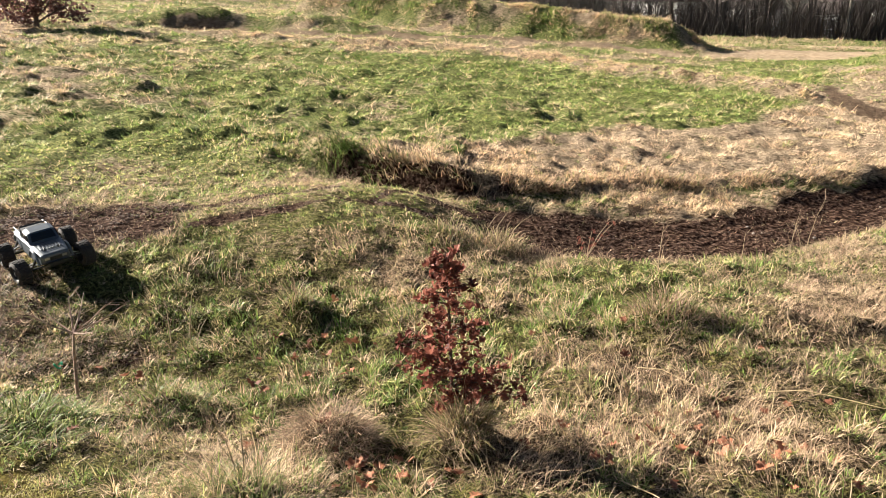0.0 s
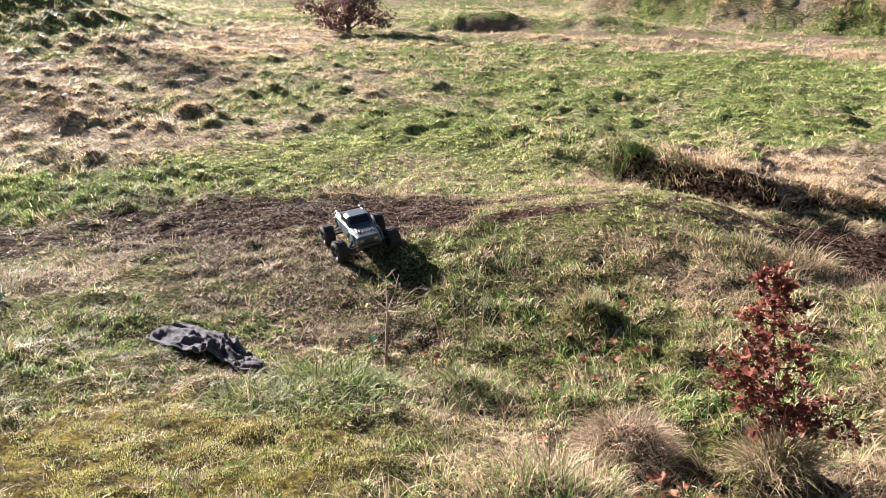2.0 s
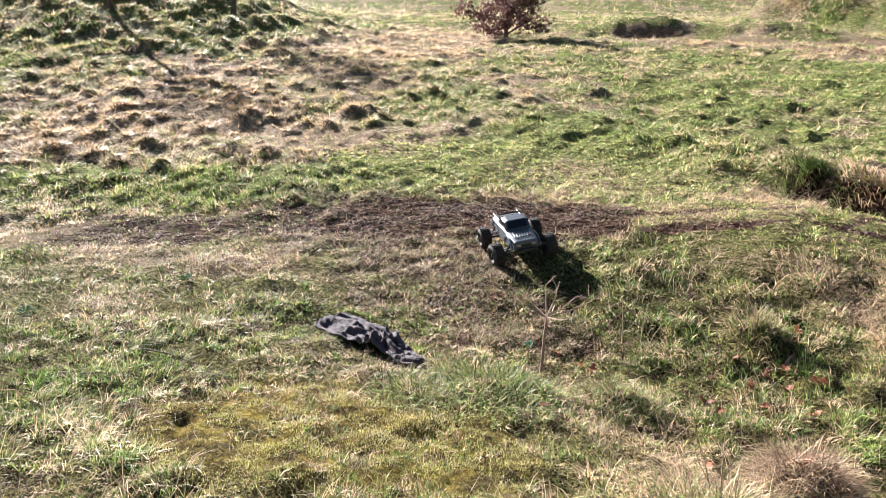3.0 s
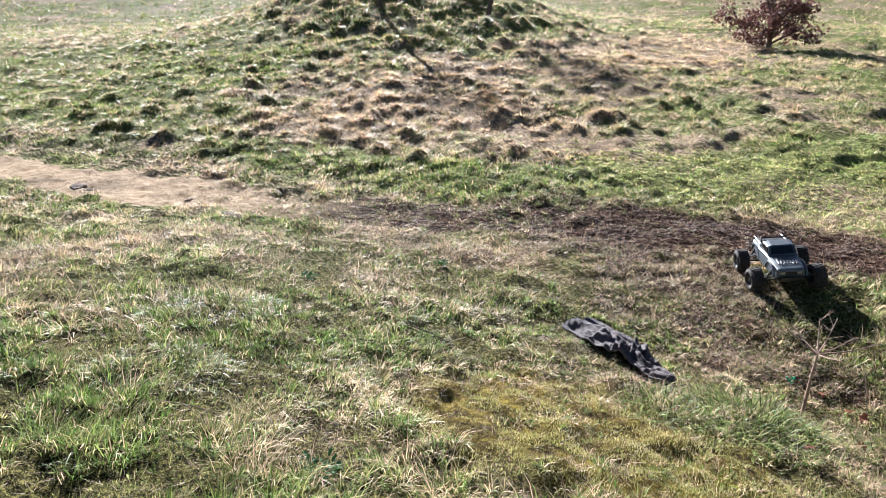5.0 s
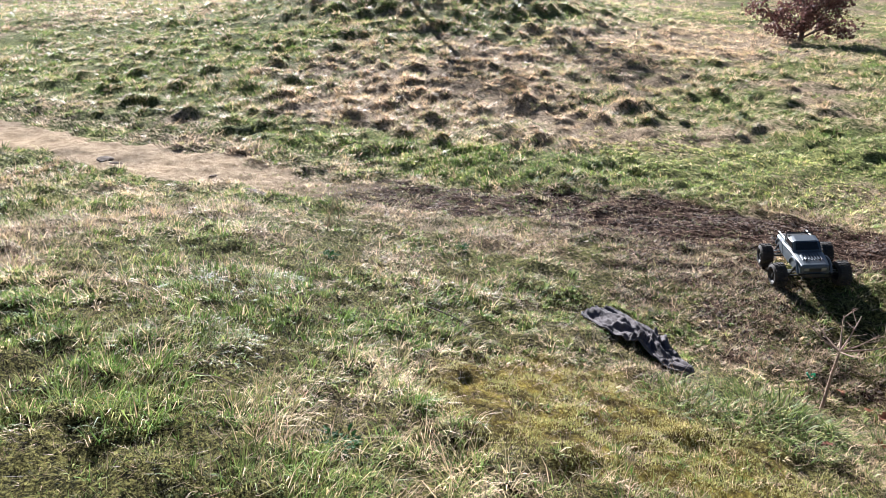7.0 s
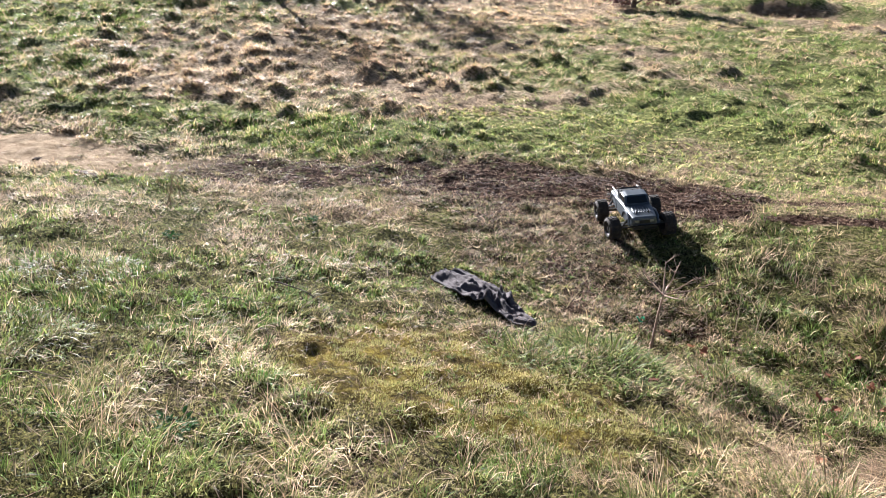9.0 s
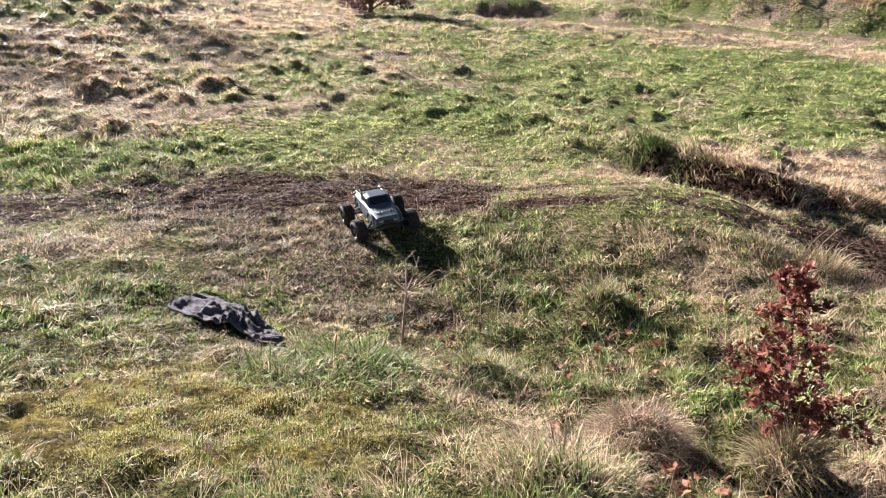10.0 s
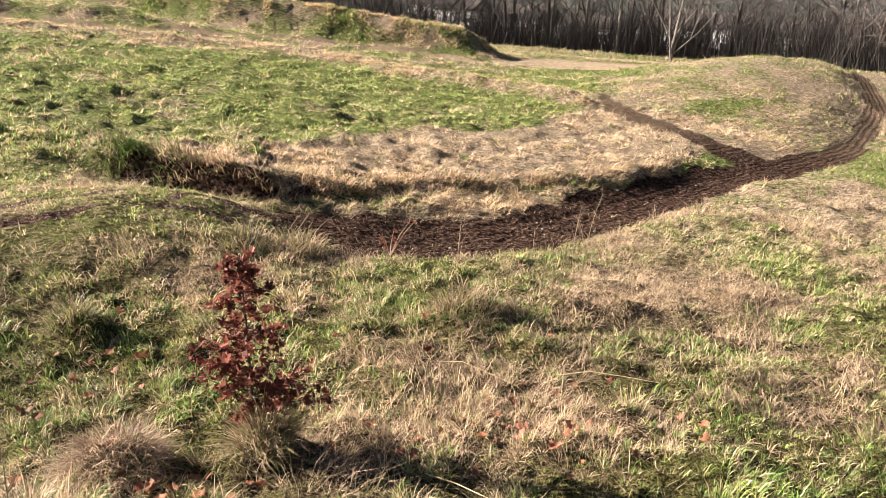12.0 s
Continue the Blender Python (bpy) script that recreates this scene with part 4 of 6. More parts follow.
def torn_turf(count):
    """Small torn tufts of straw and grass left on the trodden soil."""
    cx, cy = rs.uniform(-9.0, -0.6, count), rs.uniform(2.6, 7.6, count)
    mud = on_sheet("mud", cx, cy)
    track = to_line(cx, cy, TRACK_L)[0]
    keep = rs.rand(count) < smooth(0.15, 0.45, mud) * (0.12 + 0.88 * smooth(0.25, 0.7, track)) * smooth(0.35, 0.6, fbm(cx, cy, 0.25, 190, 2))
    cx, cy = cx[keep], cy[keep]
    m = len(cx)
    pick = np.repeat(np.arange(m), 12)
    n = len(pick)
    a = 2 * np.pi * rs.rand(n)
    q = 0.03 * np.sqrt(rs.rand(n))
    green = rs.rand(m)[pick] < 0.42
    value = np.where(green, 0.16 + 0.3 * rs.rand(n), 0.58 + 0.42 * rs.rand(n))
    tone = ((0.35 + 0.8 * rs.rand(m))[pick]) * (0.4 + 1.0 * rs.rand(n))
    me = arched_blades("grass", cx[pick] + q * np.cos(a), cy[pick] + q * np.sin(a), 0.025 + 0.04 * rs.rand(n), 0.004 + 0.004 * rs.rand(n), np.clip(rs.normal(0.82, 0.14, n), 0.2, 0.98), a + rs.normal(0, 0.8, n), value, tone, 1)
    return tagged(new("grass", me), "small torn tufts of straw and grass on trodden soil", "grass", kind="stuff")


torn_turf(26000)


def fringe(count):
    """Straw and grass hanging over the lip of the eroded bank."""
    x, y, left, u = along_line(EDGE, count, lambda u, n: -0.05 + 0.4 * rs.rand(n) ** 1.5, 1.0, 11.0)
    clump = smooth(0.42, 0.58, fbm(x, y, 0.3, 180, 2))
    keep = rs.rand(count) < (0.06 + 0.94 * clump) * (1 - 0.45 * smooth(3.5, 4.5, u)) * (1 - 0.5 * smooth(7.0, 10.0, u))
    x, y, left, u, clump = x[keep], y[keep], left[keep], u[keep], clump[keep]
    n = len(x)
    green = rs.rand(n) < np.exp(-(((u - 1.9) / 0.55) ** 2)) * 0.85 + 0.1
    value = np.where(green, 0.04 + 0.3 * rs.rand(n), 0.6 + 0.32 * rs.rand(n))
    way = left + np.pi + rs.normal(0, 0.7, n)
    length = (0.10 + 0.17 * rs.rand(n)) * (0.6 + 0.7 * clump)
    me = arched_blades("grass", x, y, length, 0.006 + 0.005 * rs.rand(n), np.clip(rs.normal(0.88, 0.1, n), 0.4, 0.98), way, value, (0.3 + 1.3 * rs.rand(n)), 2)
    return tagged(new("grass", me), "straw and green grass hanging over the eroded bank", "grass", kind="stuff")


fringe(8000)
litter("straw_litter", "broken pale straw lying over grass and soil", 130000, 1.0, 5.0, 0.07, 0.003)
litter("straw_litter", "broken pale straw lying over grass and soil", 110000, 4.6, 11.0, 0.09, 0.0052)
moss_cushions(300000)


def fuzz(count):
    """Short dead bits, moss and seedling blades that close the turf."""
    x, y = scatter(count, 1.0, 5.6)
    keep = rs.rand(count) < (1 - 0.85 * on_sheet("mud", x, y)) * (0.45 + 0.8 * fbm(x, y, 0.2, 170, 2))
    x, y = x[keep], y[keep]
    n = len(x)
    dry = on_sheet("dry", x, y)
    kind = rs.rand(n)
    val = np.where(kind < 0.35 + 0.45 * dry, 0.6 + 0.4 * rs.rand(n), 0.2 + 0.35 * rs.rand(n))
    me = blades_mesh("turf_litter", x, y, 0.012 + 0.03 * rs.rand(n) ** 1.5, 0.003 + 0.003 * rs.rand(n), np.clip(rs.normal(0.88, 0.12, n), 0.3, 0.99), 2 * np.pi * rs.rand(n), val, 0.08 + 0.82 * rs.rand(n) ** 2, False)
    return tagged(new("turf_litter", me), "short moss, seedlings and dead bits closing the turf", "grass", kind="stuff")


fuzz(150000)


def long_straw(count):
    """Thin dead stems bent over and tangled."""
    x, y = scatter(count, 1.2, 8.0)
    keep = rs.rand(count) < smooth(0.3, 0.7, on_sheet("dry", x, y)) * (1 - on_sheet("mud", x, y)) * (0.3 + smooth(0.4, 0.6, fbm(x, y, 0.4, 150, 2)))
    x, y = x[keep], y[keep]
    n = len(x)
    way = 2 * np.pi * fbm(x, y, 0.5, 151, 2) * 2 + rs.normal(0, 1.0, n)
    me = blades_mesh("straw", x, y, 0.09 + 0.2 * rs.rand(n) ** 1.5, 0.0016 + 0.0014 * rs.rand(n), np.clip(rs.normal(0.9, 0.1, n), 0.4, 0.985), way, 0.62 + 0.3 * rs.rand(n), 0.5 + 0.8 * rs.rand(n))
    return tagged(new("straw", me), "long thin dead grass stems lying tangled", "straw", kind="stuff")


long_straw(110000)


def patch_litter(count):
    """Chopped straw and dead grass trodden into the bare soil."""
    x, y = rs.uniform(-8.5, -0.6, count), rs.uniform(2.6, 7.6, count)
    mud = on_sheet("mud", x, y)
    keep = rs.rand(count) < smooth(0.08, 0.4, mud) * (0.1 + 0.9 * smooth(0.35, 0.9, to_line(x, y, TRACK_L)[0])) * (0.3 + 1.0 * fbm(x, y, 0.25, 140, 2))
    x, y = x[keep], y[keep]
    n = len(x)
    me = blades_mesh("straw_litter", x, y, 0.025 + 0.065 * rs.rand(n) ** 1.5, 0.0035 + 0.006 * rs.rand(n), np.clip(rs.normal(0.9, 0.1, n), 0.4, 0.995), 2 * np.pi * rs.rand(n), np.where(rs.rand(n) < 0.2, 0.2 + 0.3 * rs.rand(n), 0.6 + 0.4 * rs.rand(n)), 0.2 + 1.1 * rs.rand(n), False)
    return tagged(new("straw_litter", me), "chopped dead grass trodden into the muddy track", "straw", kind="stuff")


patch_litter(170000)


def mud_clods(count):
    """Crumbs of turned soil on the bare track."""
    x, y = rs.uniform(-9.5, 9.0, count), rs.uniform(2.0, 12.5, count)
    mud = on_sheet("mud", x, y)
    keep = (rs.rand(count) < smooth(0.25, 0.75, mud) * smooth(0.3, 0.7, fbm(x, y, 0.3, 160, 2))) & (on_sheet("pale", x, y) < 0.4) & ((x < 0.3) | (rs.rand(count) < 0.3))
    x, y = x[keep], y[keep]
    n = len(x)
    r = (0.005 + 0.015 * rs.rand(n) ** 3) * np.where(x > 0, 0.6, 1.0)
    z = floor_z(x, y)
    turn = 2 * np.pi * rs.rand(n)
    corners = []
    for k in range(4):
        a = turn + k * np.pi / 2
        q = r * (0.6 + 0.7 * rs.rand(n))
        corners.append(np.stack([x + q * np.cos(a), y + q * np.sin(a), z - 0.25 * r * rs.rand(n)], 1))
    top = np.stack([x + 0.3 * r * rs.normal(0, 1, n), y + 0.3 * r * rs.normal(0, 1, n), z + r * (0.3 + 0.4 * rs.rand(n))], 1)
    verts = np.stack(corners + [top], 1).reshape(-1, 3)
    k = np.arange(n)[:, None] * 5
    faces = np.concatenate([k + np.array([[c, (c + 1) % 4, 4]]) for c in range(4)], 0)
    me = np_mesh("mud_clods", verts, faces)
    me.materials.append(MUD_CLOD)
    return tagged(new("mud_clods", me), "dark crumbs of turned soil on the track", "soil", kind="stuff")


mud_clods(260000)

tx, ty, tl, tw, tn, td, tt, tv = [], [], [], [], [], [], [], []
for px, py, rad, up in tussocks:
    far = math.hypot(px, py)
    n = int(np.clip(700 / far, 14, 80))
    d = float(np.clip(1.15 * on_sheet("dry", px, py)[0] + 0.12, 0.5, 0.92))
    x, y, length, lean, way, val, tone = tuft_arrays(px, py, rad, up, n, d)
    val = np.where(val > 0.55, 0.6 + 0.26 * rs.rand(n), val * 0.9)
    tx.append(x), ty.append(y), tl.append(length), tn.append(lean), tw.append(way), td.append(val), tt.append(tone * (1.0 + 0.7 * rs.rand())), tv.append(np.full(n, 0.0011 * far))
me = blades_mesh("tussocks", *(np.concatenate(v) for v in (tx, ty, tl, tv, tn, tw, td, tt)), bend=False)
tagged(new("tussocks", me), "straw-coloured grass tussocks standing over the meadow", "grass", kind="stuff")

# single tufts that stand out near the path
tuft("grass_tuft", "tall straw tuft round the foot of the oak sapling", 0.2, 3.05, 0.13, 0.21, 1500, 0.85, 0.0036, 1.0)
tuft("grass_tuft", "round brown-straw tuft beside the oak sapling", -0.44, 3.04, 0.22, 0.14, 2600, 0.99, 0.0034, -0.15, 0.2)
tuft("grass_tuft", "small dark-based tuft on the slope", -1.03, 4.8, 0.15, 0.14, 500, 0.55, 0.005)
tuft("grass_tuft", "straw tuft with a shaded hollow", 1.56, 4.66, 0.24, 0.19, 900, 0.75, 0.005)
tuft("grass_tuft", "lush green tuft below the bare twig sapling", -2.05, 3.15, 0.4, 0.13, 1500, 0.04, 0.0062, 0.0, 0.16)
tuft("grass_tuft", "lush green tuft below the bare twig sapling", -2.35, 2.75, 0.3, 0.11, 800, 0.06, 0.0058, 0.0, 0.18)
tuft("grass_tuft", "green tuft on the near slope", -1.5, 3.6, 0.3, 0.11, 900, 0.25, 0.0052, 0.0, 0.12)
tuft("grass_tuft", "yellowish tuft on the near slope", -0.62, 2.45, 0.26, 0.12, 900, 0.5, 0.004, 0.5, 0.1)
tuft("grass_tuft", "straw tuft on the bank above the track", 0.45, 6.35, 0.28, 0.2, 700, 0.85, 0.006, 1.0)
tuft("grass_tuft", "straw tuft on the bank above the track", 0.0, 6.3, 0.24, 0.17, 500, 0.7, 0.006, 1.0)
tuft("grass_tuft", "dark green tuft hanging over the shaded ditch", -1.45, 8.66, 0.2, 0.17, 450, 0.2, 0.008)
tuft("grass_tuft", "green tuft in the mossy turf", -4.6, 1.2, 0.36, 0.09, 900, 0.2, 0.004, 0.0, 0.1)
tuft("grass_tuft", "green tuft in the mossy turf", -3.6, 0.5, 0.34, 0.09, 900, 0.25, 0.004, 0.0, 0.1)

# ---- the young oak with dead leaves ----
def leaf_mesh(name, length, width, curl, fold, lobes=3.5):
    """A lobed oak leaf, folded along its midrib."""
    stations, v, f = 13, [], []
    for i in range(stations):
        t = i / (stations - 1)
        w = width / 2 * max(math.sin(math.pi * min(0.06 + 0.94 * t, 1.0)) ** 0.7 * (1 + 0.55 * math.cos(2 * math.pi * lobes * t)), 0.05)
        z = curl * length * (t - 0.45) ** 2 + 0.06 * length * math.sin(9 * t)
        v += [(-w, length * t, z + fold * w), (0, length * t, z), (w, length * t, z + fold * w * 0.8)]
        if i:
            a = 3 * (i - 1)
            f += [(a, a + 1, a + 4, a + 3), (a + 1, a + 2, a + 5, a + 4)]
    me = bpy.data.meshes.new(name)
    me.from_pydata(v, [], f)
    return me


LEAVES = []
for k, (ln, wd, cu, fo) in enumerate(((0.075, 0.05, 1.6, 0.6), (0.065, 0.045, -1.7, 0.5), (0.085, 0.054, 2.0, 0.9), (0.058, 0.04, 1.1, -0.6))):
    lm = leaf_mesh("oak_leaf", ln, wd, cu, fo)
    lm.materials.append(OAK_LEAF)
    LEAVES.append(lm)
FALLEN_LEAVES = []
for k, (ln, wd, cu, fo) in enumerate(((0.095, 0.06, 0.7, 0.2), (0.08, 0.055, -0.8, 0.3), (0.105, 0.065, 1.2, -0.2))):
    lm = leaf_mesh("fallen_leaf", ln, wd, cu, fo)
    lm.materials.append(FALLEN)
    FALLEN_LEAVES.append(lm)


def thing(name, label, category, m, group=""):
    ob = new(name)
    ob.empty_display_size = 0.1
    ob.matrix_basis = m
    return tagged(ob, label, category, group)


def oak_sapling(x, y, tall):
    rnd = random.Random(8)
    root = thing("oak_sapling", "young oak sapling with rust-red dead leaves in a straw tuft", "tree", pose(x, y, gz(x, y) - 0.03))
    trunk = [(0, 0, 0), (0.0, 0.005, 0.2 * tall), (-0.012, 0.0, 0.4 * tall), (-0.02, 0.006, 0.6 * tall), (-0.036, 0.0, 0.8 * tall), (-0.05, 0.004, tall)]
    part("trunk", Soup().tube(trunk, [0.011, 0.0095, 0.008, 0.0065, 0.0045, 0.002], 7), BARK, root)

    def at(t):
        k = min(int(t * 5), 4)
        return Vector(trunk[k]).lerp(Vector(trunk[k + 1]), t * 5 - k)

    arms, small = [], Soup()
    for i in range(34):
        t = 0.24 + 0.74 * i / 33
        reach = 0.05 + 0.24 * (1 - t) ** 0.8 * rnd.uniform(0.5, 1.15)
        arms.append((t, 2.4 * i + rnd.uniform(-0.5, 0.5), reach))
    arms += [(0.24, 0.6, 0.2), (0.24, 4.4, 0.22), (0.3, 5.2, 0.24), (0.34, 2.2, 0.2), (0.28, 1.4, 0.22), (0.26, -0.15, 0.36), (0.30, -0.35, 0.33), (0.30, 0.25, 0.28), (0.44, 3.3, 0.24), (0.5, 2.9, 0.2), (0.38, 3.0, 0.22), (0.36, -0.6, 0.25)]
    for t, a, reach in arms:
        p = at(t)
        rise = rnd.uniform(0.05, 0.5) * reach
        pts = [p, p + Vector((math.cos(a) * reach * 0.5, math.sin(a) * reach * 0.5, rise * 0.3)), p + Vector((math.cos(a) * reach, math.sin(a) * reach, rise))]
        part("branch", Soup().tube(pts, [0.0038, 0.0028, 0.0012], 5), BARK, root)
        n = 4 + int(reach * 17) + (2 if t > 0.85 else 0)
        for k in range(n):
            s = 0.3 + 0.75 * k / max(n - 1, 1)
            q = pts[0].lerp(pts[1], s * 2) if s < 0.5 else pts[1].lerp(pts[2], min(s, 1.0) * 2 - 1)
            turn = Euler((rnd.uniform(-1.9, 0.5), rnd.uniform(-1.0, 1.0), a - math.pi / 2 + rnd.uniform(-1.5, 1.5)))
            part("leaf", rnd.choice(LEAVES), None, root, m=Matrix.LocRotScale(q + Vector((rnd.uniform(-0.012, 0.012), rnd.uniform(-0.012, 0.012), rnd.uniform(-0.02, 0.01))), turn, Vector((1, 1, 1)) * rnd.uniform(0.45, 0.85)))
        for k in range(3 * n):
            q = pts[0].lerp(pts[2], rnd.uniform(0.2, 1.1)) + Vector((rnd.gauss(0, 0.014), rnd.gauss(0, 0.014), rnd.gauss(-0.008, 0.016)))
            e = Euler((rnd.uniform(0, 6.28), rnd.uniform(0, 6.28), rnd.uniform(0, 6.28))).to_matrix()
            z = rnd.uniform(0.012, 0.026)
            small.add([q + e @ Vector(c) * z for c in ((0, 0, 0), (-0.45, 0.55, 0.35), (0, 0.75, 0.0), (0.45, 0.55, 0.35), (0.05, 1.5, 0.3))], [(0, 2, 1), (0, 3, 2), (1, 2, 4), (2, 3, 4)])
    tagged(part("foliage", small, OAK_LEAF, root, "small curled dead leaves"), kind="stuff")
    return root


oak_sapling(0.15, 3.17, 1.0)


# ---- thin bare plants ----
def twig_sapling(x, y):
    rnd = random.Random(3)
    root = thing("bare_sapling", "thin bare sapling with forked grey twigs, no leaves", "tree", pose(x, y, gz(x, y) - 0.02))
    top = Vector((0.015, 0.02, 0.32))
    part("trunk", Soup().tube([(0, 0, 0), (0.006, 0.005, 0.12), (0.008, 0.012, 0.22), top], [0.009, 0.0076, 0.0066, 0.0058], 7), TWIG, root)
    for a, reach, up in ((0.25, 0.26, 0.14), (2.7, 0.2, 0.07), (1.5, 0.12, 0.15), (3.6, 0.17, 0.12), (-0.5, 0.15, 0.04), (0.9, 0.16, 0.09), (2.1, 0.13, 0.13)):
        out = Vector((math.cos(a), math.sin(a), 0))
        s = Soup()
        pts = [top, top + out * reach * 0.5 + Vector((0, 0, up * 0.4)), top + out * reach + Vector((0, 0, up))]
        s.tube(pts, [0.0046, 0.0035, 0.0018], 5)
        for k in range(3):
            q = pts[1].lerp(pts[2], rnd.random())
            b = a + rnd.choice((-0.8, 0.8)) + rnd.uniform(-0.3, 0.3)
            s.tube([q, q + Vector((math.cos(b) * 0.07, math.sin(b) * 0.07, rnd.uniform(0.0, 0.05)))], [0.0014, 0.0008], 4)
        part("branch", s, TWIG, root)
    return root


twig_sapling(-2.07, 3.7).scale = (1.25, 1.25, 1.3)


def tied_stake(x, y):
    root = thing("plant_stake", "thin plant stake with a bright green tie near its top", "stake", pose(x, y, gz(x, y) - 0.02))
    part("stake", Soup().tube([(0, 0, 0), (0.004, 0, 0.1), (-0.008, 0.004, 0.2)], [0.005, 0.004, 0.003], 6), DEAD_STEM, root)
    pts = [(0.022 * math.cos(a), 0.022 * math.sin(a), 0.175 + 0.012 * math.sin(2 * a)) for a in np.linspace(0, 5.9, 14)]
    part("tie", Soup().tube(pts, 0.0055, 6), GREEN_TIE, root, "bright green plastic tie")
    return root


tied_stake(-2.2, 3.77)


def stalk(x, y, tall, lean, way, label, head=0, seed=0, mat=None):
    """A dead weed stalk, with a few side twigs."""
    rnd = random.Random(seed)
    root = thing("dead_stalk", label, "dead plant", pose(x, y, gz(x, y) - 0.02), "dead stalks")
    c, s = math.cos(way), math.sin(way)
    pts = [Vector((c * lean * tall * t * t, s * lean * tall * t * t, tall * t)) for t in (0, 0.35, 0.7, 1.0)]
    part("stem", Soup().tube(pts, [0.0042, 0.0034, 0.0025, 0.0013], 5), mat or DEAD_STEM, root)
    for k in range(head):
        t = rnd.uniform(0.35, 0.95)
        p = pts[1].lerp(pts[3], (t - 0.35) / 0.65)
        a = rnd.uniform(0, 6.28)
        d = rnd.uniform(0.04, 0.11)
        part("side_twig", Soup().tube([p, p + Vector((math.cos(a) * d * 0.5, math.sin(a) * d * 0.5, d * 0.7)), p + Vector((math.cos(a) * d * 0.7, math.sin(a) * d * 0.7, d * 1.2))], [0.002, 0.0016, 0.0007], 4), mat or DEAD_STEM, root)
    return root


for k, (x, y, tall, lean, way, head) in enumerate((
        (-1.82, 4.46, 0.34, 0.15, 2.2, 2), (-1.70, 4.5, 0.36, 0.1, 0.6, 2), (-1.95, 4.3, 0.22, 0.3, 2.8, 0), (-1.62, 4.4, 0.25, 0.35, 0.3, 1),
        (-0.68, 2.5, 0.30, 0.1, 2.0, 5), (-0.72, 2.52, 0.26, 0.4, 2.6, 4),
        (1.76, 5.75, 0.42, 0.08, 1.0, 3), (3.2, 6.65, 0.55, 0.12, 0.5, 4), (3.42, 6.8, 0.6, 0.2, 0.2, 4), (3.3, 6.6, 0.4, 0.3, 2.6, 2),
        (4.05, 6.7, 0.45, 0.2, 0.8, 4), (4.25, 6.9, 0.4, 0.2, 2.0, 4), (0.45, 6.9, 0.30, 0.7, 0.3, 2), (0.6, 6.95, 0.26, 0.9, 0.1, 1), (0.35, 6.8, 0.24, 0.8, 0.6, 1),
        (2.6, 6.2, 0.35, 0.2, 1.2, 2), (-6.2, 2.6, 0.28, 0.15, 1.2, 7), (-6.05, 2.5, 0.24, 0.3, 0.3, 6), (-6.3, 2.75, 0.22, 0.3, 2.9, 5))):
    stalk(x, y, tall, lean, way, "thin dry dead weed stalk standing in the grass", head, k)


def red_sprig(x, y):
    rnd = random.Random(12)
    root = thing("bramble_sprig", "small sprig with dull red leaves beside the muddy track", "plant", pose(x, y, gz(x, y) - 0.02))
    for k in range(4):
        a = 2.6 - 0.7 * k
        tip = Vector((math.cos(a) * 0.22 + 0.1, 0.05 * k - 0.1, 0.25 + 0.05 * k))
        part("stem", Soup().tube([(0, 0, 0), tip * 0.5 + Vector((0, 0, 0.04)), tip], [0.004, 0.003, 0.0015], 5), DEAD_STEM, root)
        for i in range(5):
            q = tip * rnd.uniform(0.4, 1.05)
            part("leaf", rnd.choice(LEAVES), None, root, m=Matrix.LocRotScale(q, Euler((rnd.uniform(-1.5, 0.5), rnd.uniform(-1, 1), rnd.uniform(0, 6.28))), Vector((1, 1, 1)) * rnd.uniform(0.45, 0.7)))


red_sprig(1.3, 6.55)


def low_weed(x, y, size, seed):
    rnd = random.Random(seed)
    root = thing("low_weed", "low dark green leafy weed in mossy turf", "plant", pose(x, y, gz(x, y) - 0.005), "low weeds")
    for k in range(70):
        a, r = rnd.uniform(0, 6.28), size * rnd.random() ** 0.6
        part("leaf", WEED_LEAVES[k % 2], None, root, m=Matrix.LocRotScale(Vector((math.cos(a) * r * 0.8, math.sin(a) * r * 0.6, 0.02 + 0.04 * rnd.random())), Euler((rnd.uniform(-0.1, 0.9), rnd.uniform(-0.4, 0.4), a - math.pi / 2 + rnd.uniform(-0.6, 0.6))), Vector((1, 1, 1)) * rnd.uniform(0.3, 0.6)))
    return root


WEED_LEAVES = []
for ln, wd in ((0.06, 0.026), (0.05, 0.03)):
    lm = leaf_mesh("weed_leaf", ln, wd, -0.8, 0.4, 5.5)
    lm.materials.append(WEED)
    WEED_LEAVES.append(lm)
low_weed(-2.4, 0.68, 0.10, 1)
low_weed(-4.95, 3.2, 0.07, 2)
low_weed(-5.2, 2.1, 0.09, 3)


# ---- leaves, sticks and stones on the ground ----
def rests(x, y, lift=0.0):
    return Vector((x, y, gz(x, y) + lift))


rnd = random.Random(21)
spots = [(1.62, 3.45), (1.4, 3.06), (1.38, 3.47), (1.24, 3.23), (1.83, 3.11), (1.39, 3.25), (-0.18, 2.71), (-0.11, 2.9), (-0.3, 2.75), (-0.22, 2.85)]
spots += [(rnd.gauss(1.5, 0.45), rnd.gauss(3.15, 0.32)) for _ in range(34)]
spots += [(rnd.gauss(-0.2, 0.22), rnd.gauss(2.72, 0.13)) for _ in range(18)]
spots += [(rnd.gauss(-0.75, 0.25), rnd.gauss(4.35, 0.25)) for _ in range(18)]
spots += [(rnd.uniform(0.3, 2.6), rnd.uniform(3.0, 4.6)) for _ in range(14)]
spots += [(rnd.uniform(-2.2, -0.8), rnd.uniform(3.0, 4.4)) for _ in range(8)]
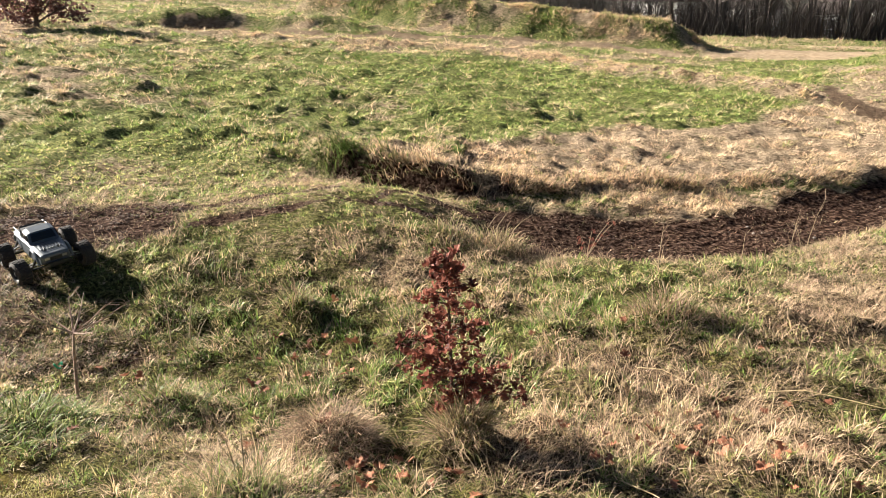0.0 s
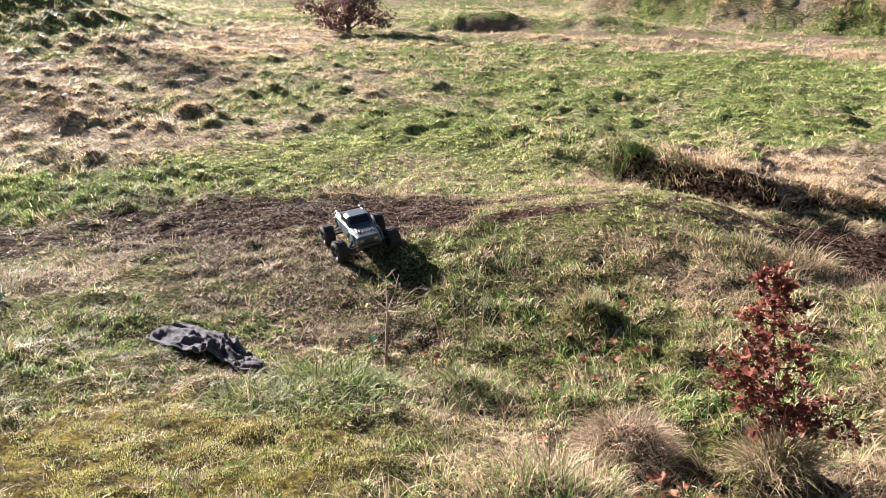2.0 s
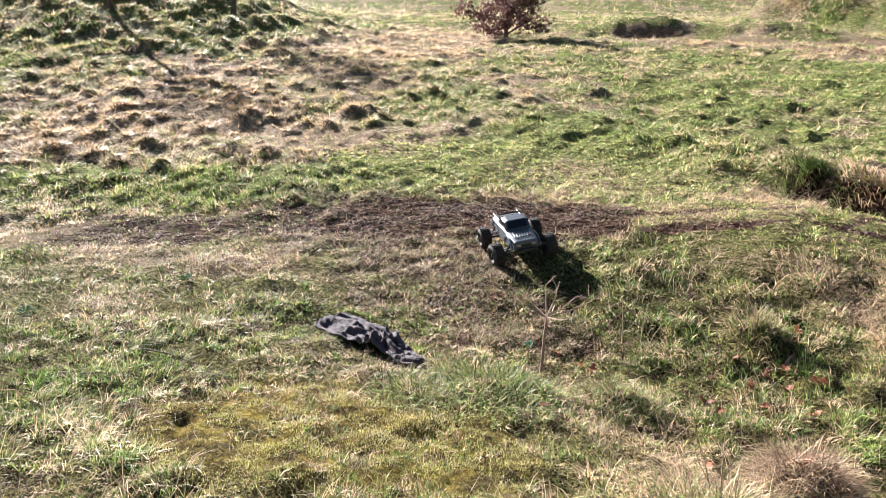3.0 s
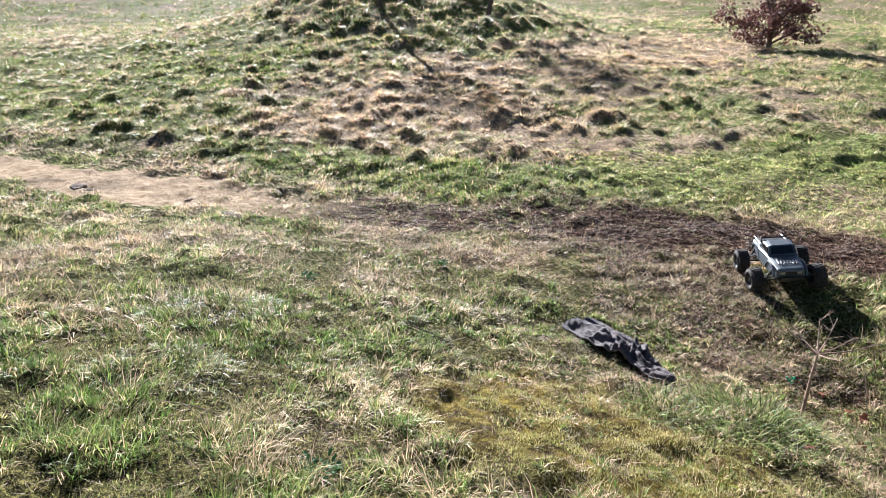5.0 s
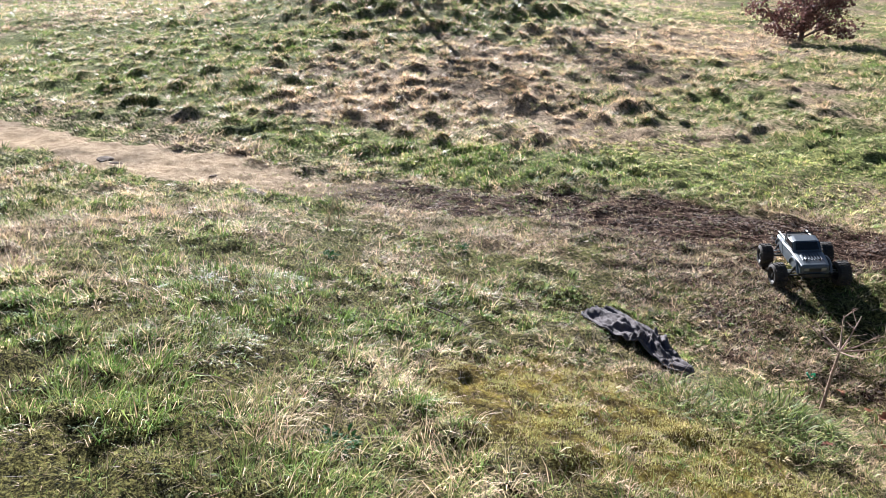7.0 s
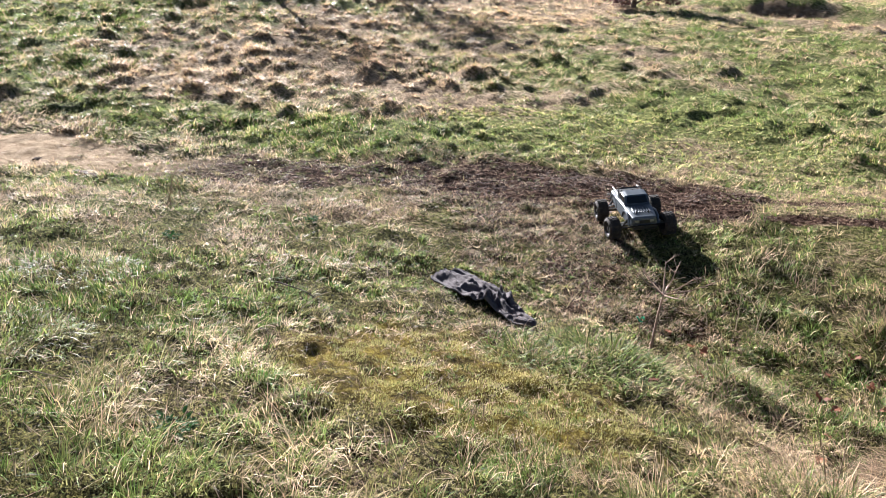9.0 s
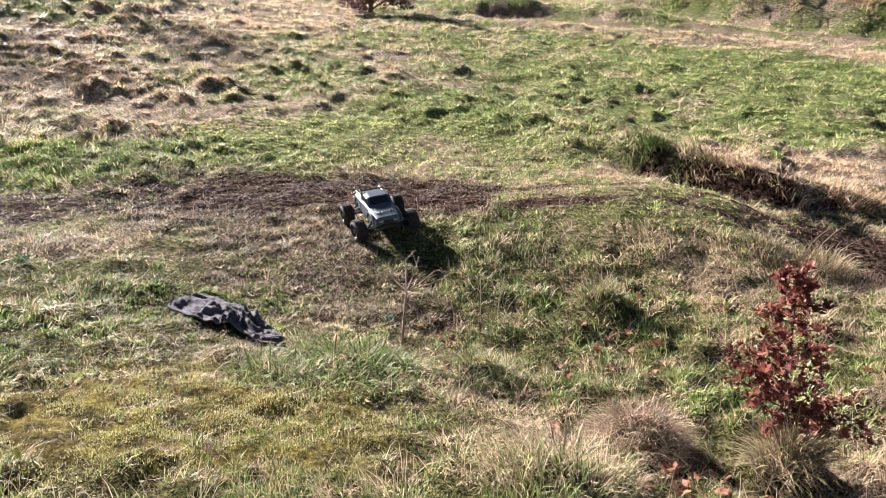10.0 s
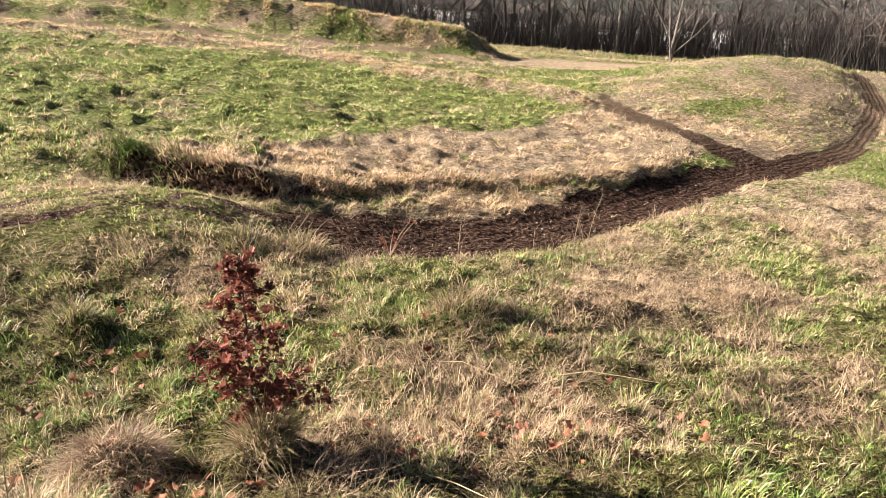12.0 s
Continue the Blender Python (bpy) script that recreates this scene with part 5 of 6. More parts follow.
for x, y in spots:
    ob = new("fallen_leaf", rnd.choice(FALLEN_LEAVES))
    ob.matrix_basis = Matrix.LocRotScale(rests(x, y, 0.02 + 0.015 * rnd.random()), Euler((rnd.uniform(-0.3, 0.3), rnd.uniform(-0.3, 0.3), rnd.uniform(0, 6.28))), Vector((1, 1, 1)) * rnd.uniform(0.5, 0.95))
    tagged(ob, "curled rust-brown dead oak leaf lying in the grass", "leaf", "fallen leaves")


def stick(x, y, way, length, thick, label, mat, lift=0.02, rise=0.0):
    c, s = math.cos(way), math.sin(way)
    pts = []
    for t in (0, 0.3, 0.65, 1.0):
        px, py = x + c * length * t - s * 0.04 * length * math.sin(5 * t), y + s * length * t + c * 0.05 * length * math.sin(4 * t)
        pts.append((px, py, gz(px, py) + lift + rise * t))
    ob = part("stick", Soup().tube(pts, [thick, thick * 0.9, thick * 0.75, thick * 0.4], 6), mat)
    return tagged(ob, label, "stick", "loose sticks")


stick(-4.18, 2.42, -1.15, 0.26, 0.006, "short bleached stick propped over a hollow", STRAW_STEM, 0.06, -0.03)
stick(-4.0, 2.05, 0.35, 0.5, 0.006, "thin dark dead twig lying on the turf", BARK)
stick(-3.75, 1.65, 0.9, 0.3, 0.005, "thin dark dead twig lying on the turf", BARK)
stick(-3.2, 0.35, 0.75, 0.5, 0.0035, "long dead grass cane lying on the turf", DEAD_STEM)
stick(-3.35, 1.9, 1.3, 0.2, 0.004, "pale upright straw stub", STRAW_STEM, 0.02, 0.12)
stick(-2.75, 3.75, 1.4, 0.12, 0.0035, "pale upright straw stub", STRAW_STEM, 0.02, 0.1)
stick(0.9, 2.75, -0.75, 0.5, 0.0028, "long bleached grass cane lying in straw", STRAW_STEM, 0.04)
stick(-5.1, 7.1, -0.15, 0.28, 0.008, "pale broken stick on short turf", STRAW_STEM)
stick(1.2, 3.9, -0.5, 0.5, 0.0028, "long bleached grass cane lying in straw", STRAW_STEM, 0.06)
stick(1.9, 3.7, -0.3, 0.6, 0.0028, "long bleached grass cane lying in straw", STRAW_STEM, 0.06)
stick(-3.4, 6.0, -0.6, 0.14, 0.008, "pale wood chip on the muddy track", STRAW_STEM, 0.02)

for k in range(20):
    if k < 12:
        t = rnd.random()
        x, y = 0.6 + 7.0 * t + rnd.gauss(0, 0.1), 7.0 + 3.6 * t * t + 0.6 * t + rnd.gauss(0, 0.35)
    else:
        x, y = rnd.uniform(-6.2, -2.2), rnd.uniform(4.6, 6.6)
    s = Soup()
    r = rnd.uniform(0.008, 0.022)
    rings = []
    for zz, rr in ((-0.5, 0.7), (0.1, 1.0), (0.55, 0.55)):
        rings.append([(math.cos(a) * r * rr * rnd.uniform(0.8, 1.2), math.sin(a) * r * rr * rnd.uniform(0.7, 1.1), r * zz) for a in np.linspace(0, 5.4, 7)])
    s.loft(rings)
    ob = part("stone", s, STONE, m=Matrix.LocRotScale(rests(x, y, r * 0.25), Euler((0, 0, rnd.uniform(0, 6))), None))
    tagged(ob, "small pale stone pressed into track mud", "stone", "stones in the mud")


def soil_clump(x, y, size, seed):
    """A lump of torn-up soil."""
    g = random.Random(seed)
    rings = []
    for k, (zz, rr) in enumerate(((-0.4, 0.9), (0.0, 1.0), (0.14, 0.8), (0.24, 0.5), (0.28, 0.15))):
        rings.append([(math.cos(a) * size * rr * g.uniform(0.7, 1.25) * 1.5, math.sin(a) * size * rr * g.uniform(0.7, 1.25), size * zz * g.uniform(0.8, 1.2)) for a in np.linspace(0, 5.83, 14)])
    ob = part("soil_clump", Soup().loft(rings), SOIL, m=Matrix.LocRotScale(rests(x, y, 0.0), Euler((0, 0, g.uniform(0, 6))), None))
    return tagged(ob, "torn lump of dark brown soil on the track", "soil clump", "soil clumps on the track")


for k, (x, y, size) in enumerate(((-10.1, 1.5, 0.09), (-9.85, 1.55, 0.06), (-7.75, 2.45, 0.07), (-7.55, 2.5, 0.05), (-8.6, 2.35, 0.04))):
    soil_clump(x, y, size, k)


# ---- the towel ----
def towel():
    nu, nv = 150, 80
    a, b = Vector((-3.55, 3.36, 0)), Vector((-2.6, 3.19, 0))
    axis = (b - a)
    length = axis.length
    axis.normalize()
    side = Vector((-axis.y, axis.x, 0))
    u, v = np.meshgrid(np.linspace(0, 1, nu), np.linspace(-1, 1, nv), indexing="ij")
    half = np.interp(u, [0, 0.05, 0.3, 0.5, 0.6, 0.72, 0.86, 1.0], [0.13, 0.17, 0.20, 0.16, 0.10, 0.105, 0.085, 0.02])
    px = u * length + 0.03 * v * np.sin(5 * u)
    py = v * half + 0.035 * np.sin(4.5 * u) + 0.02 * (fbm(px, v * 0.3, 0.15, 126, 2) - 0.5)
    warp = fbm(px, py, 0.22, 118, 2)
    pinch = np.exp(-(((u - 0.58) / 0.1) ** 2))

    def crease(p, sharp):
        q = np.abs((p % 1.0) - 0.5) * 2
        return (1 - q) ** sharp

    folds = 0.036 * crease(1.1 * v + 1.6 * warp + 0.6 * u, 1.3) + 0.016 * crease(2.6 * v - 2.6 * warp + 1.5 * u, 1.3)
    folds = folds + 0.02 * crease(3.2 * u + 0.8 * v + 2.8 * warp, 1.6) * (1 - smooth(0.45, 0.6, u)) + 0.016 * fbm(px, py, 0.05, 124, 3) + 0.02 * crease(5.5 * warp + 1.6 * v + 2.2 * u, 2.6) * smooth(0.1, 0.3, u)
    folds = folds * (0.75 + 0.9 * pinch)
    edge = 1 - np.clip(np.abs(v), 0, 1) ** 6
    x = a.x + axis.x * px + side.x * py
    y = a.y + axis.y * px + side.y * py
    base = floor_z(x.ravel(), y.ravel()).reshape(x.shape)
    z = base + 0.022 + folds * (0.45 + 0.55 * edge)
    verts = np.stack([x.ravel(), y.ravel(), z.ravel()], 1)
    i = np.arange(nu - 1)[:, None] * nv
    j = np.arange(nv - 1)[None, :]
    quads = np.stack([(i + j).ravel(), (i + j + nv).ravel(), (i + j + nv + 1).ravel(), (i + j + 1).ravel()], 1)
    centre = Vector((float(x.mean()), float(y.mean()), float(base.mean())))
    root = thing("towel", "crumpled dark grey towel lying on the grass beside the track", "towel", pose(*centre))
    verts = verts - np.array(centre)
    me = np_mesh("cloth", verts, quads, smooth=True)
    cloth = part("cloth", me, TOWEL, root)
    mod = cloth.modifiers.new("thick", "SOLIDIFY")
    mod.thickness, mod.offset = 0.012, 0.0
    grid = verts.reshape(nu, nv, 3)
    for line in (grid[:, 0], grid[-1, :], grid[0, :]):
        part("hem", Soup().tube([tuple(p + np.array([0, 0, 0.004])) for p in line[::2]], 0.0065, 6), TOWEL_HEM, root, "paler sewn hem")
    return root


towel()


# ---- the model truck ----
def build_truck():
    """A toy pickup on big tyres; its nose points along +y."""
    cx, cy, heading = -3.16, 5.36, math.atan2(-0.70, 0.71) - math.pi / 2
    R, HALF, BASE = 0.098, 0.235, 0.205
    fwd = Vector((-math.sin(heading), math.cos(heading), 0))
    rgt = Vector((fwd.y, -fwd.x, 0))
    feet = {}
    for sx in (-1, 1):
        for sy in (-1, 1):
            p = Vector((cx, cy, 0)) + rgt * sx * HALF + fwd * sy * BASE
            feet[sx, sy] = Vector((p.x, p.y, max(gz(p.x + dx, p.y + dy) for dx in (-0.04, 0, 0.04) for dy in (-0.04, 0, 0.04))))
    front, back = (feet[-1, 1] + feet[1, 1]) / 2, (feet[-1, -1] + feet[1, -1]) / 2
    left, right = (feet[-1, 1] + feet[-1, -1]) / 2, (feet[1, 1] + feet[1, -1]) / 2
    yv = (front - back).normalized()
    xv = (right - left).normalized()
    zv = xv.cross(yv).normalized()
    xv = yv.cross(zv)
    mid = (front + back) / 2
    m = Matrix((xv, yv, zv)).transposed().to_4x4()
    m.translation = mid
    root = thing("model_truck", "slate-grey radio-controlled monster truck with big muddy black tyres", "toy truck", m)

    def ring(y, w, z0, z1, top):
        """Rounded section of the shell at y: half width, floor, roof and the share of the width at the roof."""
        c = 0.018
        return [(-w, y, z0), (w, y, z0), (w, y, z1 - 3 * c if z1 - z0 > 4 * c else z1 - c), (w * top + 0.3 * c, y, z1 - c * 0.4), (w * top - c, y, z1), (-w * top + c, y, z1), (-w * top - 0.3 * c, y, z1 - c * 0.4), (-w, y, z1 - 3 * c if z1 - z0 > 4 * c else z1 - c)]

    low = Soup().loft([ring(0.335, 0.085, 0.155, 0.205, 0.9), ring(0.325, 0.105, 0.145, 0.222, 0.9), ring(0.25, 0.118, 0.14, 0.236, 0.88), ring(0.10, 0.124, 0.135, 0.246, 0.9), ring(-0.02, 0.126, 0.135, 0.244, 0.92), ring(-0.12, 0.126, 0.135, 0.238, 0.94), ring(-0.30, 0.122, 0.15, 0.236, 0.94), ring(-0.335, 0.116, 0.165, 0.23, 0.94)])
    body = bevel(part("body", low, SHELL, root), 0.006)
    cab = Soup().loft([ring(0.115, 0.112, 0.235, 0.25, 0.9), ring(0.055, 0.106, 0.235, 0.318, 0.86), ring(-0.045, 0.106, 0.235, 0.326, 0.86), ring(-0.095, 0.11, 0.235, 0.30, 0.88), ring(-0.115, 0.112, 0.235, 0.25, 0.9)])
    cabin = bevel(part("cab", cab, SHELL, root), 0.005)

    def pane(name, pts, lift):
        s = Soup()
        n = (Vector(pts[1]) - Vector(pts[0])).cross(Vector(pts[2]) - Vector(pts[0])).normalized()
        s.loft([[Vector(p) - n * 0.004 for p in pts], [Vector(p) + n * lift for p in pts]])
        return part(name, s, TINT, cabin, "smoked black window")

    pane("windscreen", [(-0.088, 0.108, 0.262), (0.088, 0.108, 0.262), (0.078, 0.066, 0.308), (-0.078, 0.066, 0.308)], 0.006)
    pane("rear_window", [(0.085, -0.113, 0.262), (-0.085, -0.113, 0.262), (-0.078, -0.099, 0.295), (0.078, -0.099, 0.295)], 0.006)
    for sx in (-1, 1):
        q = [(sx * 0.1085, 0.085, 0.262), (sx * 0.1085, -0.085, 0.262), (sx * 0.101, -0.075, 0.304), (sx * 0.101, 0.045, 0.304)]
        pane("side_window", q if sx > 0 else q[::-1], 0.005)
    for k in range(7):
        part("hood_louvre", Soup().box((k - 3) * 0.022, 0.205, 0.243, 0.010, 0.11, 0.010, Euler((-0.067, 0, 0)).to_matrix()), SHELL, body)
    for sx in (-1, 1):
        part("headlight", Soup().box(sx * 0.062, 0.333, 0.188, 0.034, 0.012, 0.018), STEEL, body, "clear headlight")
        flare = Soup().tube([(sx * 0.122, 0.205 + 0.115 * math.cos(a), 0.14 + 0.09 * math.sin(a)) for a in np.linspace(0.1, 3.04, 9)], 0.010, 6).mesh("fender_flare")
        part("fender_flare", flare, SHELL, body)
        part("fender_flare", flare, SHELL, body, m=pose(0, -0.41, 0))
        part("body_post", Soup().tube([(sx * 0.05, -0.23, 0.23), (sx * 0.05, -0.23, 0.262)], 0.004, 6), BLACK, body)
        part("body_post", Soup().tube([(sx * 0.05, 0.27, 0.23), (sx * 0.05, 0.27, 0.258)], 0.004, 6), BLACK, body)
        part("body_clip", Soup().tube([(sx * 0.05 - 0.02, -0.235, 0.25), (sx * 0.05, -0.225, 0.25), (sx * 0.05 + 0.02, -0.24, 0.25)], 0.003, 5), BLACK, body)
    part("bed_floor", Soup().box(0, -0.215, 0.2385, 0.19, 0.17, 0.006), BLACK, body, "black bed liner")
    part("tailgate", Soup().box(0, -0.341, 0.20, 0.2, 0.014, 0.055), BLACK, body, "black tailgate")
    part("grille", Soup().box(0, 0.336, 0.182, 0.085, 0.012, 0.026), BLACK, body, "black grille")
    for sx in (-1, 1):
        part("bed_rail", Soup().tube([(sx * 0.108, -0.11, 0.24), (sx * 0.108, -0.12, 0.268), (sx * 0.108, -0.31, 0.264), (sx * 0.108, -0.325, 0.236)], 0.0055, 6), BLACK, root)
    part("roll_bar", Soup().tube([(-0.105, -0.125, 0.24), (-0.1, -0.13, 0.315), (0.1, -0.13, 0.315), (0.105, -0.125, 0.24)], 0.007, 7), BLACK, root)
    part("chassis", Soup().loft([[(-w, y, z), (w, y, z), (w * 1.1, y, z + 0.035), (-w * 1.1, y, z + 0.035)] for y, w, z in ((0.33, 0.05, 0.115), (0.25, 0.065, 0.09), (-0.26, 0.07, 0.09), (-0.34, 0.05, 0.12))]), BLACK, root)
    part("front_bumper", Soup().loft([[(-0.1, y, z), (0.1, y, z), (0.08, y, z + 0.022), (-0.08, y, z + 0.022)] for y, z in ((0.33, 0.112), (0.362, 0.128), (0.37, 0.14))]), BLACK, root)
    part("rear_bumper", Soup().tube([(-0.1, -0.35, 0.15), (-0.06, -0.375, 0.14), (0.06, -0.375, 0.14), (0.1, -0.35, 0.15)], 0.009, 7), BLACK, root)
    # wheels
    tyre = Soup()
    w = 0.048
    tyre.lathe_x([(-w, 0.056), (-w - 0.004, 0.07), (-w * 0.92, 0.085), (-w * 0.7, 0.091), (w * 0.7, 0.091), (w * 0.92, 0.085), (w + 0.004, 0.07), (w, 0.056)], 30)
    for k in range(22):
        a = 2 * math.pi * k / 22
        for sx, off in ((-1, 0.0), (1, math.pi / 22), (0, math.pi / 11)):
            rot = Euler((a + off, 0, 0)).to_matrix()
            c = rot @ Vector((sx * w * 0.58, 0, 0.0935))
            tyre.box(c.x, c.y, c.z, 0.026 if sx else 0.018, 0.015, 0.010, rot)
    tyre_me = tyre.mesh("tyre")
    tyre_me.materials.append(RUBBER)
    rim = Soup().lathe_x([(-0.044, 0.057), (-0.046, 0.052), (-0.02, 0.046), (0.03, 0.046), (0.044, 0.052), (0.045, 0.057)], 24)
    for k in range(6):
        rot = Euler((2 * math.pi * k / 6, 0, 0)).to_matrix()
        c = rot @ Vector((0.03, 0, 0.03))
        rim.box(c.x, c.y, c.z, 0.012, 0.014, 0.042, rot)
    rim.tube([(0.0, 0, 0), (0.046, 0, 0)], 0.013, 8)
    rim_me = rim.mesh("rim")
    rim_me.materials.append(BLACK)
    for sx in (-1, 1):
        for sy in (-1, 1):
            hub = new("wheel")
            hub.parent = root
            hub.empty_display_size = 0.05
            hub.matrix_basis = pose(sx * HALF, sy * BASE, R - 0.006, 13 * sx * sy, 0, (0 if sx > 0 else 180) + (8 if sy > 0 else 0))
            part("tyre", tyre_me, None, hub, "muddy black chunky tyre")
            part("rim", rim_me, None, hub, "black spoked rim")
            part("lower_arm", Soup().tube([(sx * 0.06, sy * (BASE - 0.05), 0.105), (sx * (HALF - 0.03), sy * BASE, 0.085), (sx * 0.06, sy * (BASE + 0.05), 0.105)], 0.008, 6), BLACK, root)
            part("upper_link", Soup().tube([(sx * 0.07, sy * BASE, 0.15), (sx * (HALF - 0.04), sy * BASE, 0.12)], 0.005, 6), STEEL, root)
            part("drive_shaft", Soup().tube([(sx * 0.03, sy * (BASE - 0.01), 0.115), (sx * HALF, sy * (BASE - 0.01), R)], 0.006, 6), STEEL, root)
            part("shock", Soup().tube([(sx * 0.09, sy * (BASE + 0.035), 0.215), (sx * 0.12, sy * (BASE + 0.035), 0.17), (sx * 0.165, sy * (BASE + 0.03), 0.10)], [0.012, 0.012, 0.006], 8), BLACK, root)
    return root


build_truck()


# ---- trees ----
def grow(rnd, s, p, d, length, radius, depth, sides, tips, droop=0.0, bends=3):
    """One limb and its branches."""
    pts, radii = [p.copy()], [radius]
    q = p.copy()
    for k in range(bends):
        d = (d + Vector((rnd.gauss(0, 0.16), rnd.gauss(0, 0.16), rnd.gauss(0.02 - droop, 0.12)))).normalized()
        q = q + d * (length / bends)
        pts.append(q.copy())
        radii.append(radius * (1 - 0.62 * (k + 1) / bends))
    s.tube(pts, radii, sides, False)
    if depth == 0:
        tips.append((pts, d))
        return
    for k in range(4 if depth > 1 else 3):
        t = 0.3 + 0.7 * (k + rnd.random()) / 4
        i = min(int(t * bends), bends - 1)
        b = pts[i].lerp(pts[i + 1], t * bends - i)
        out = Vector((rnd.gauss(0, 1), rnd.gauss(0, 1), rnd.gauss(0.1, 0.5))).normalized()
        nd = (d * 0.65 + out * 0.75).normalized()
        grow(rnd, s, b, nd, length * rnd.uniform(0.45, 0.7), radii[i] * 0.55, depth - 1, max(sides - 1, 3), tips, droop, bends)


def red_oak(x, y):
    rnd = random.Random(31)
    root = thing("small_oak_tree", "small spreading oak still full of dull red dead leaves", "tree", pose(x, y, gz(x, y) - 0.05))
    s, tips = Soup(), []
    s.tube([(0, 0, 0), (0.04, 0, 0.45), (0.0, 0.05, 0.95)], [0.14, 0.10, 0.085], 8, False)
    part("trunk", s, TREE_BARK, root)
    for k in range(11):
        limbs = Soup()
        a = 2 * math.pi * k / 11 + rnd.uniform(-0.3, 0.3)
        z = rnd.uniform(0.22, 0.9)
        grow(rnd, limbs, Vector((0, 0.03, z)), Vector((math.cos(a), math.sin(a), rnd.uniform(0.0, 1.1))).normalized(), rnd.uniform(1.2, 1.9), 0.045, 2, 5, tips)
        part("limb", limbs, TREE_BARK, root)
    limbs = Soup()
    grow(rnd, limbs, Vector((0, 0.05, 0.95)), Vector((0, 0, 1)), 1.9, 0.07, 2, 5, tips)
    part("limb", limbs, TREE_BARK, root)
    v, f = [], []
    for pts, d in tips:
        for k in range(30):
            t = rnd.random()
            i = min(int(t * 3), 2)
            c = pts[i].lerp(pts[i + 1], t * 3 - i) + Vector((rnd.gauss(0, 0.12), rnd.gauss(0, 0.12), rnd.gauss(-0.02, 0.12)))
            e = Euler((rnd.uniform(0, 6.28), rnd.uniform(0, 6.28), rnd.uniform(0, 6.28))).to_matrix()
            n = len(v)
            z = rnd.uniform(0.08, 0.15)
            v += [c + e @ Vector(q) * z for q in ((0, 0, 0), (-0.42, 0.5, 0.12), (0, 1.1, 0.05), (0.42, 0.5, -0.1))]
            f.append((n, n + 1, n + 2, n + 3))
    me = bpy.data.meshes.new("crown")
    me.from_pydata(v, [], f)
    part("crown", me, CROWN_LEAF, root, "dull red dead leaves")
    return root


red_oak(-11.78, 20.2).scale = (0.66, 0.66, 0.66)


def bare_tree(name, label, tall, seed, mat, spread=1.0, depth=3, group="trees of the wood", low=0.25, thick=1.0):
    rnd = random.Random(seed)
    root = thing(name, label, "tree", pose(0, 0, 0), group)
    s, tips = Soup(), []
    r = thick * (0.010 * tall + 0.02)
    spine = [Vector((0.04 * tall * (math.sin(seed + 4 * t) - math.sin(seed)), 0.04 * tall * (math.cos(2 * seed + 3 * t) - math.cos(2 * seed)), tall * t)) for t in (0, 0.15, 0.3, 0.5, 0.72, 1.0)]
    s.tube(spine, [r * 1.25, r, r * 0.88, r * 0.66, r * 0.4, r * 0.08], 7, False)
    part("trunk", s, mat, root)
    limbs = Soup()
    for k in range(11):
        t = low + (0.97 - low) * k / 11
        i = max(j for j in range(5) if (0, 0.15, 0.3, 0.5, 0.72)[j] <= t)
        b = spine[i].lerp(spine[i + 1], (t - (0, 0.15, 0.3, 0.5, 0.72, 1.0)[i]) / ((0, 0.15, 0.3, 0.5, 0.72, 1.0)[i + 1] - (0, 0.15, 0.3, 0.5, 0.72, 1.0)[i]))
        a = 2.4 * k + rnd.uniform(-0.5, 0.5)
        grow(rnd, limbs, b, Vector((math.cos(a), math.sin(a), rnd.uniform(0.35, 1.1))).normalized(), tall * 0.34 * (1.15 - t) * spread * rnd.uniform(0.8, 1.3), r * 0.5 * (1.1 - t), depth - 1, 4, tips, bends=2)
    for pts, d in tips:
        for k in range(5 if depth < 4 else 2):
            b = pts[0].lerp(pts[-1], rnd.random())
            e = (d + Vector((rnd.gauss(0, 0.7), rnd.gauss(0, 0.7), rnd.gauss(0.1, 0.4)))).normalized()
            limbs.blade(b, b + e * tall * rnd.uniform(0.04, 0.10), 0.0022 * tall, rnd)
    part("crown", limbs, mat, root)
    return root


# trees on the mound; the last is unseen, added for shade on its flank
MOUND_TREES = ((-19.9, 12.3, 3.0, 4), (-18.25, 15.2, 2.6, 5), (-25.0, 17.5, 3.4, 6))
for x, y, tall, seed in MOUND_TREES:
    t = bare_tree("mound_tree", "dark bare-limbed tree standing on the grassy mound", tall, seed, TREE_BARK, 1.5, 4, "trees on the mound", 0.45, 1.6)
    t.matrix_basis = pose(x, y, gz(x, y) - 0.1)

# the wood behind the meadow
rnd = random.Random(77)
protos = [bare_tree("wood_tree", "tall bare winter tree with grey-brown twigs in the wood", 9.0 + 1.1 * k, 40 + k, (TREE_BARK, PALE_BARK, WOOD_BARK, WOOD_BARK, PALE_BARK)[k], 1.5 + 0.25 * (k % 3), 3, "trees of the wood", 0.14) for k in range(5)]
HOUSE_AZ = (-12.3, -14.1, -18.9, -21.1, -24.4, -29.2, -32.4, -36.7, -40.5)
places = []
for k in range(110):
    az = radians(2 - 60 * (k + rnd.uniform(-0.9, 0.9)) / 110)
    d = rnd.uniform(64, 98)
    if min(abs(math.degrees(az) - h) for h in HOUSE_AZ) < 0.25:
        continue
    places.append((-d * math.sin(az), d * math.cos(az)))
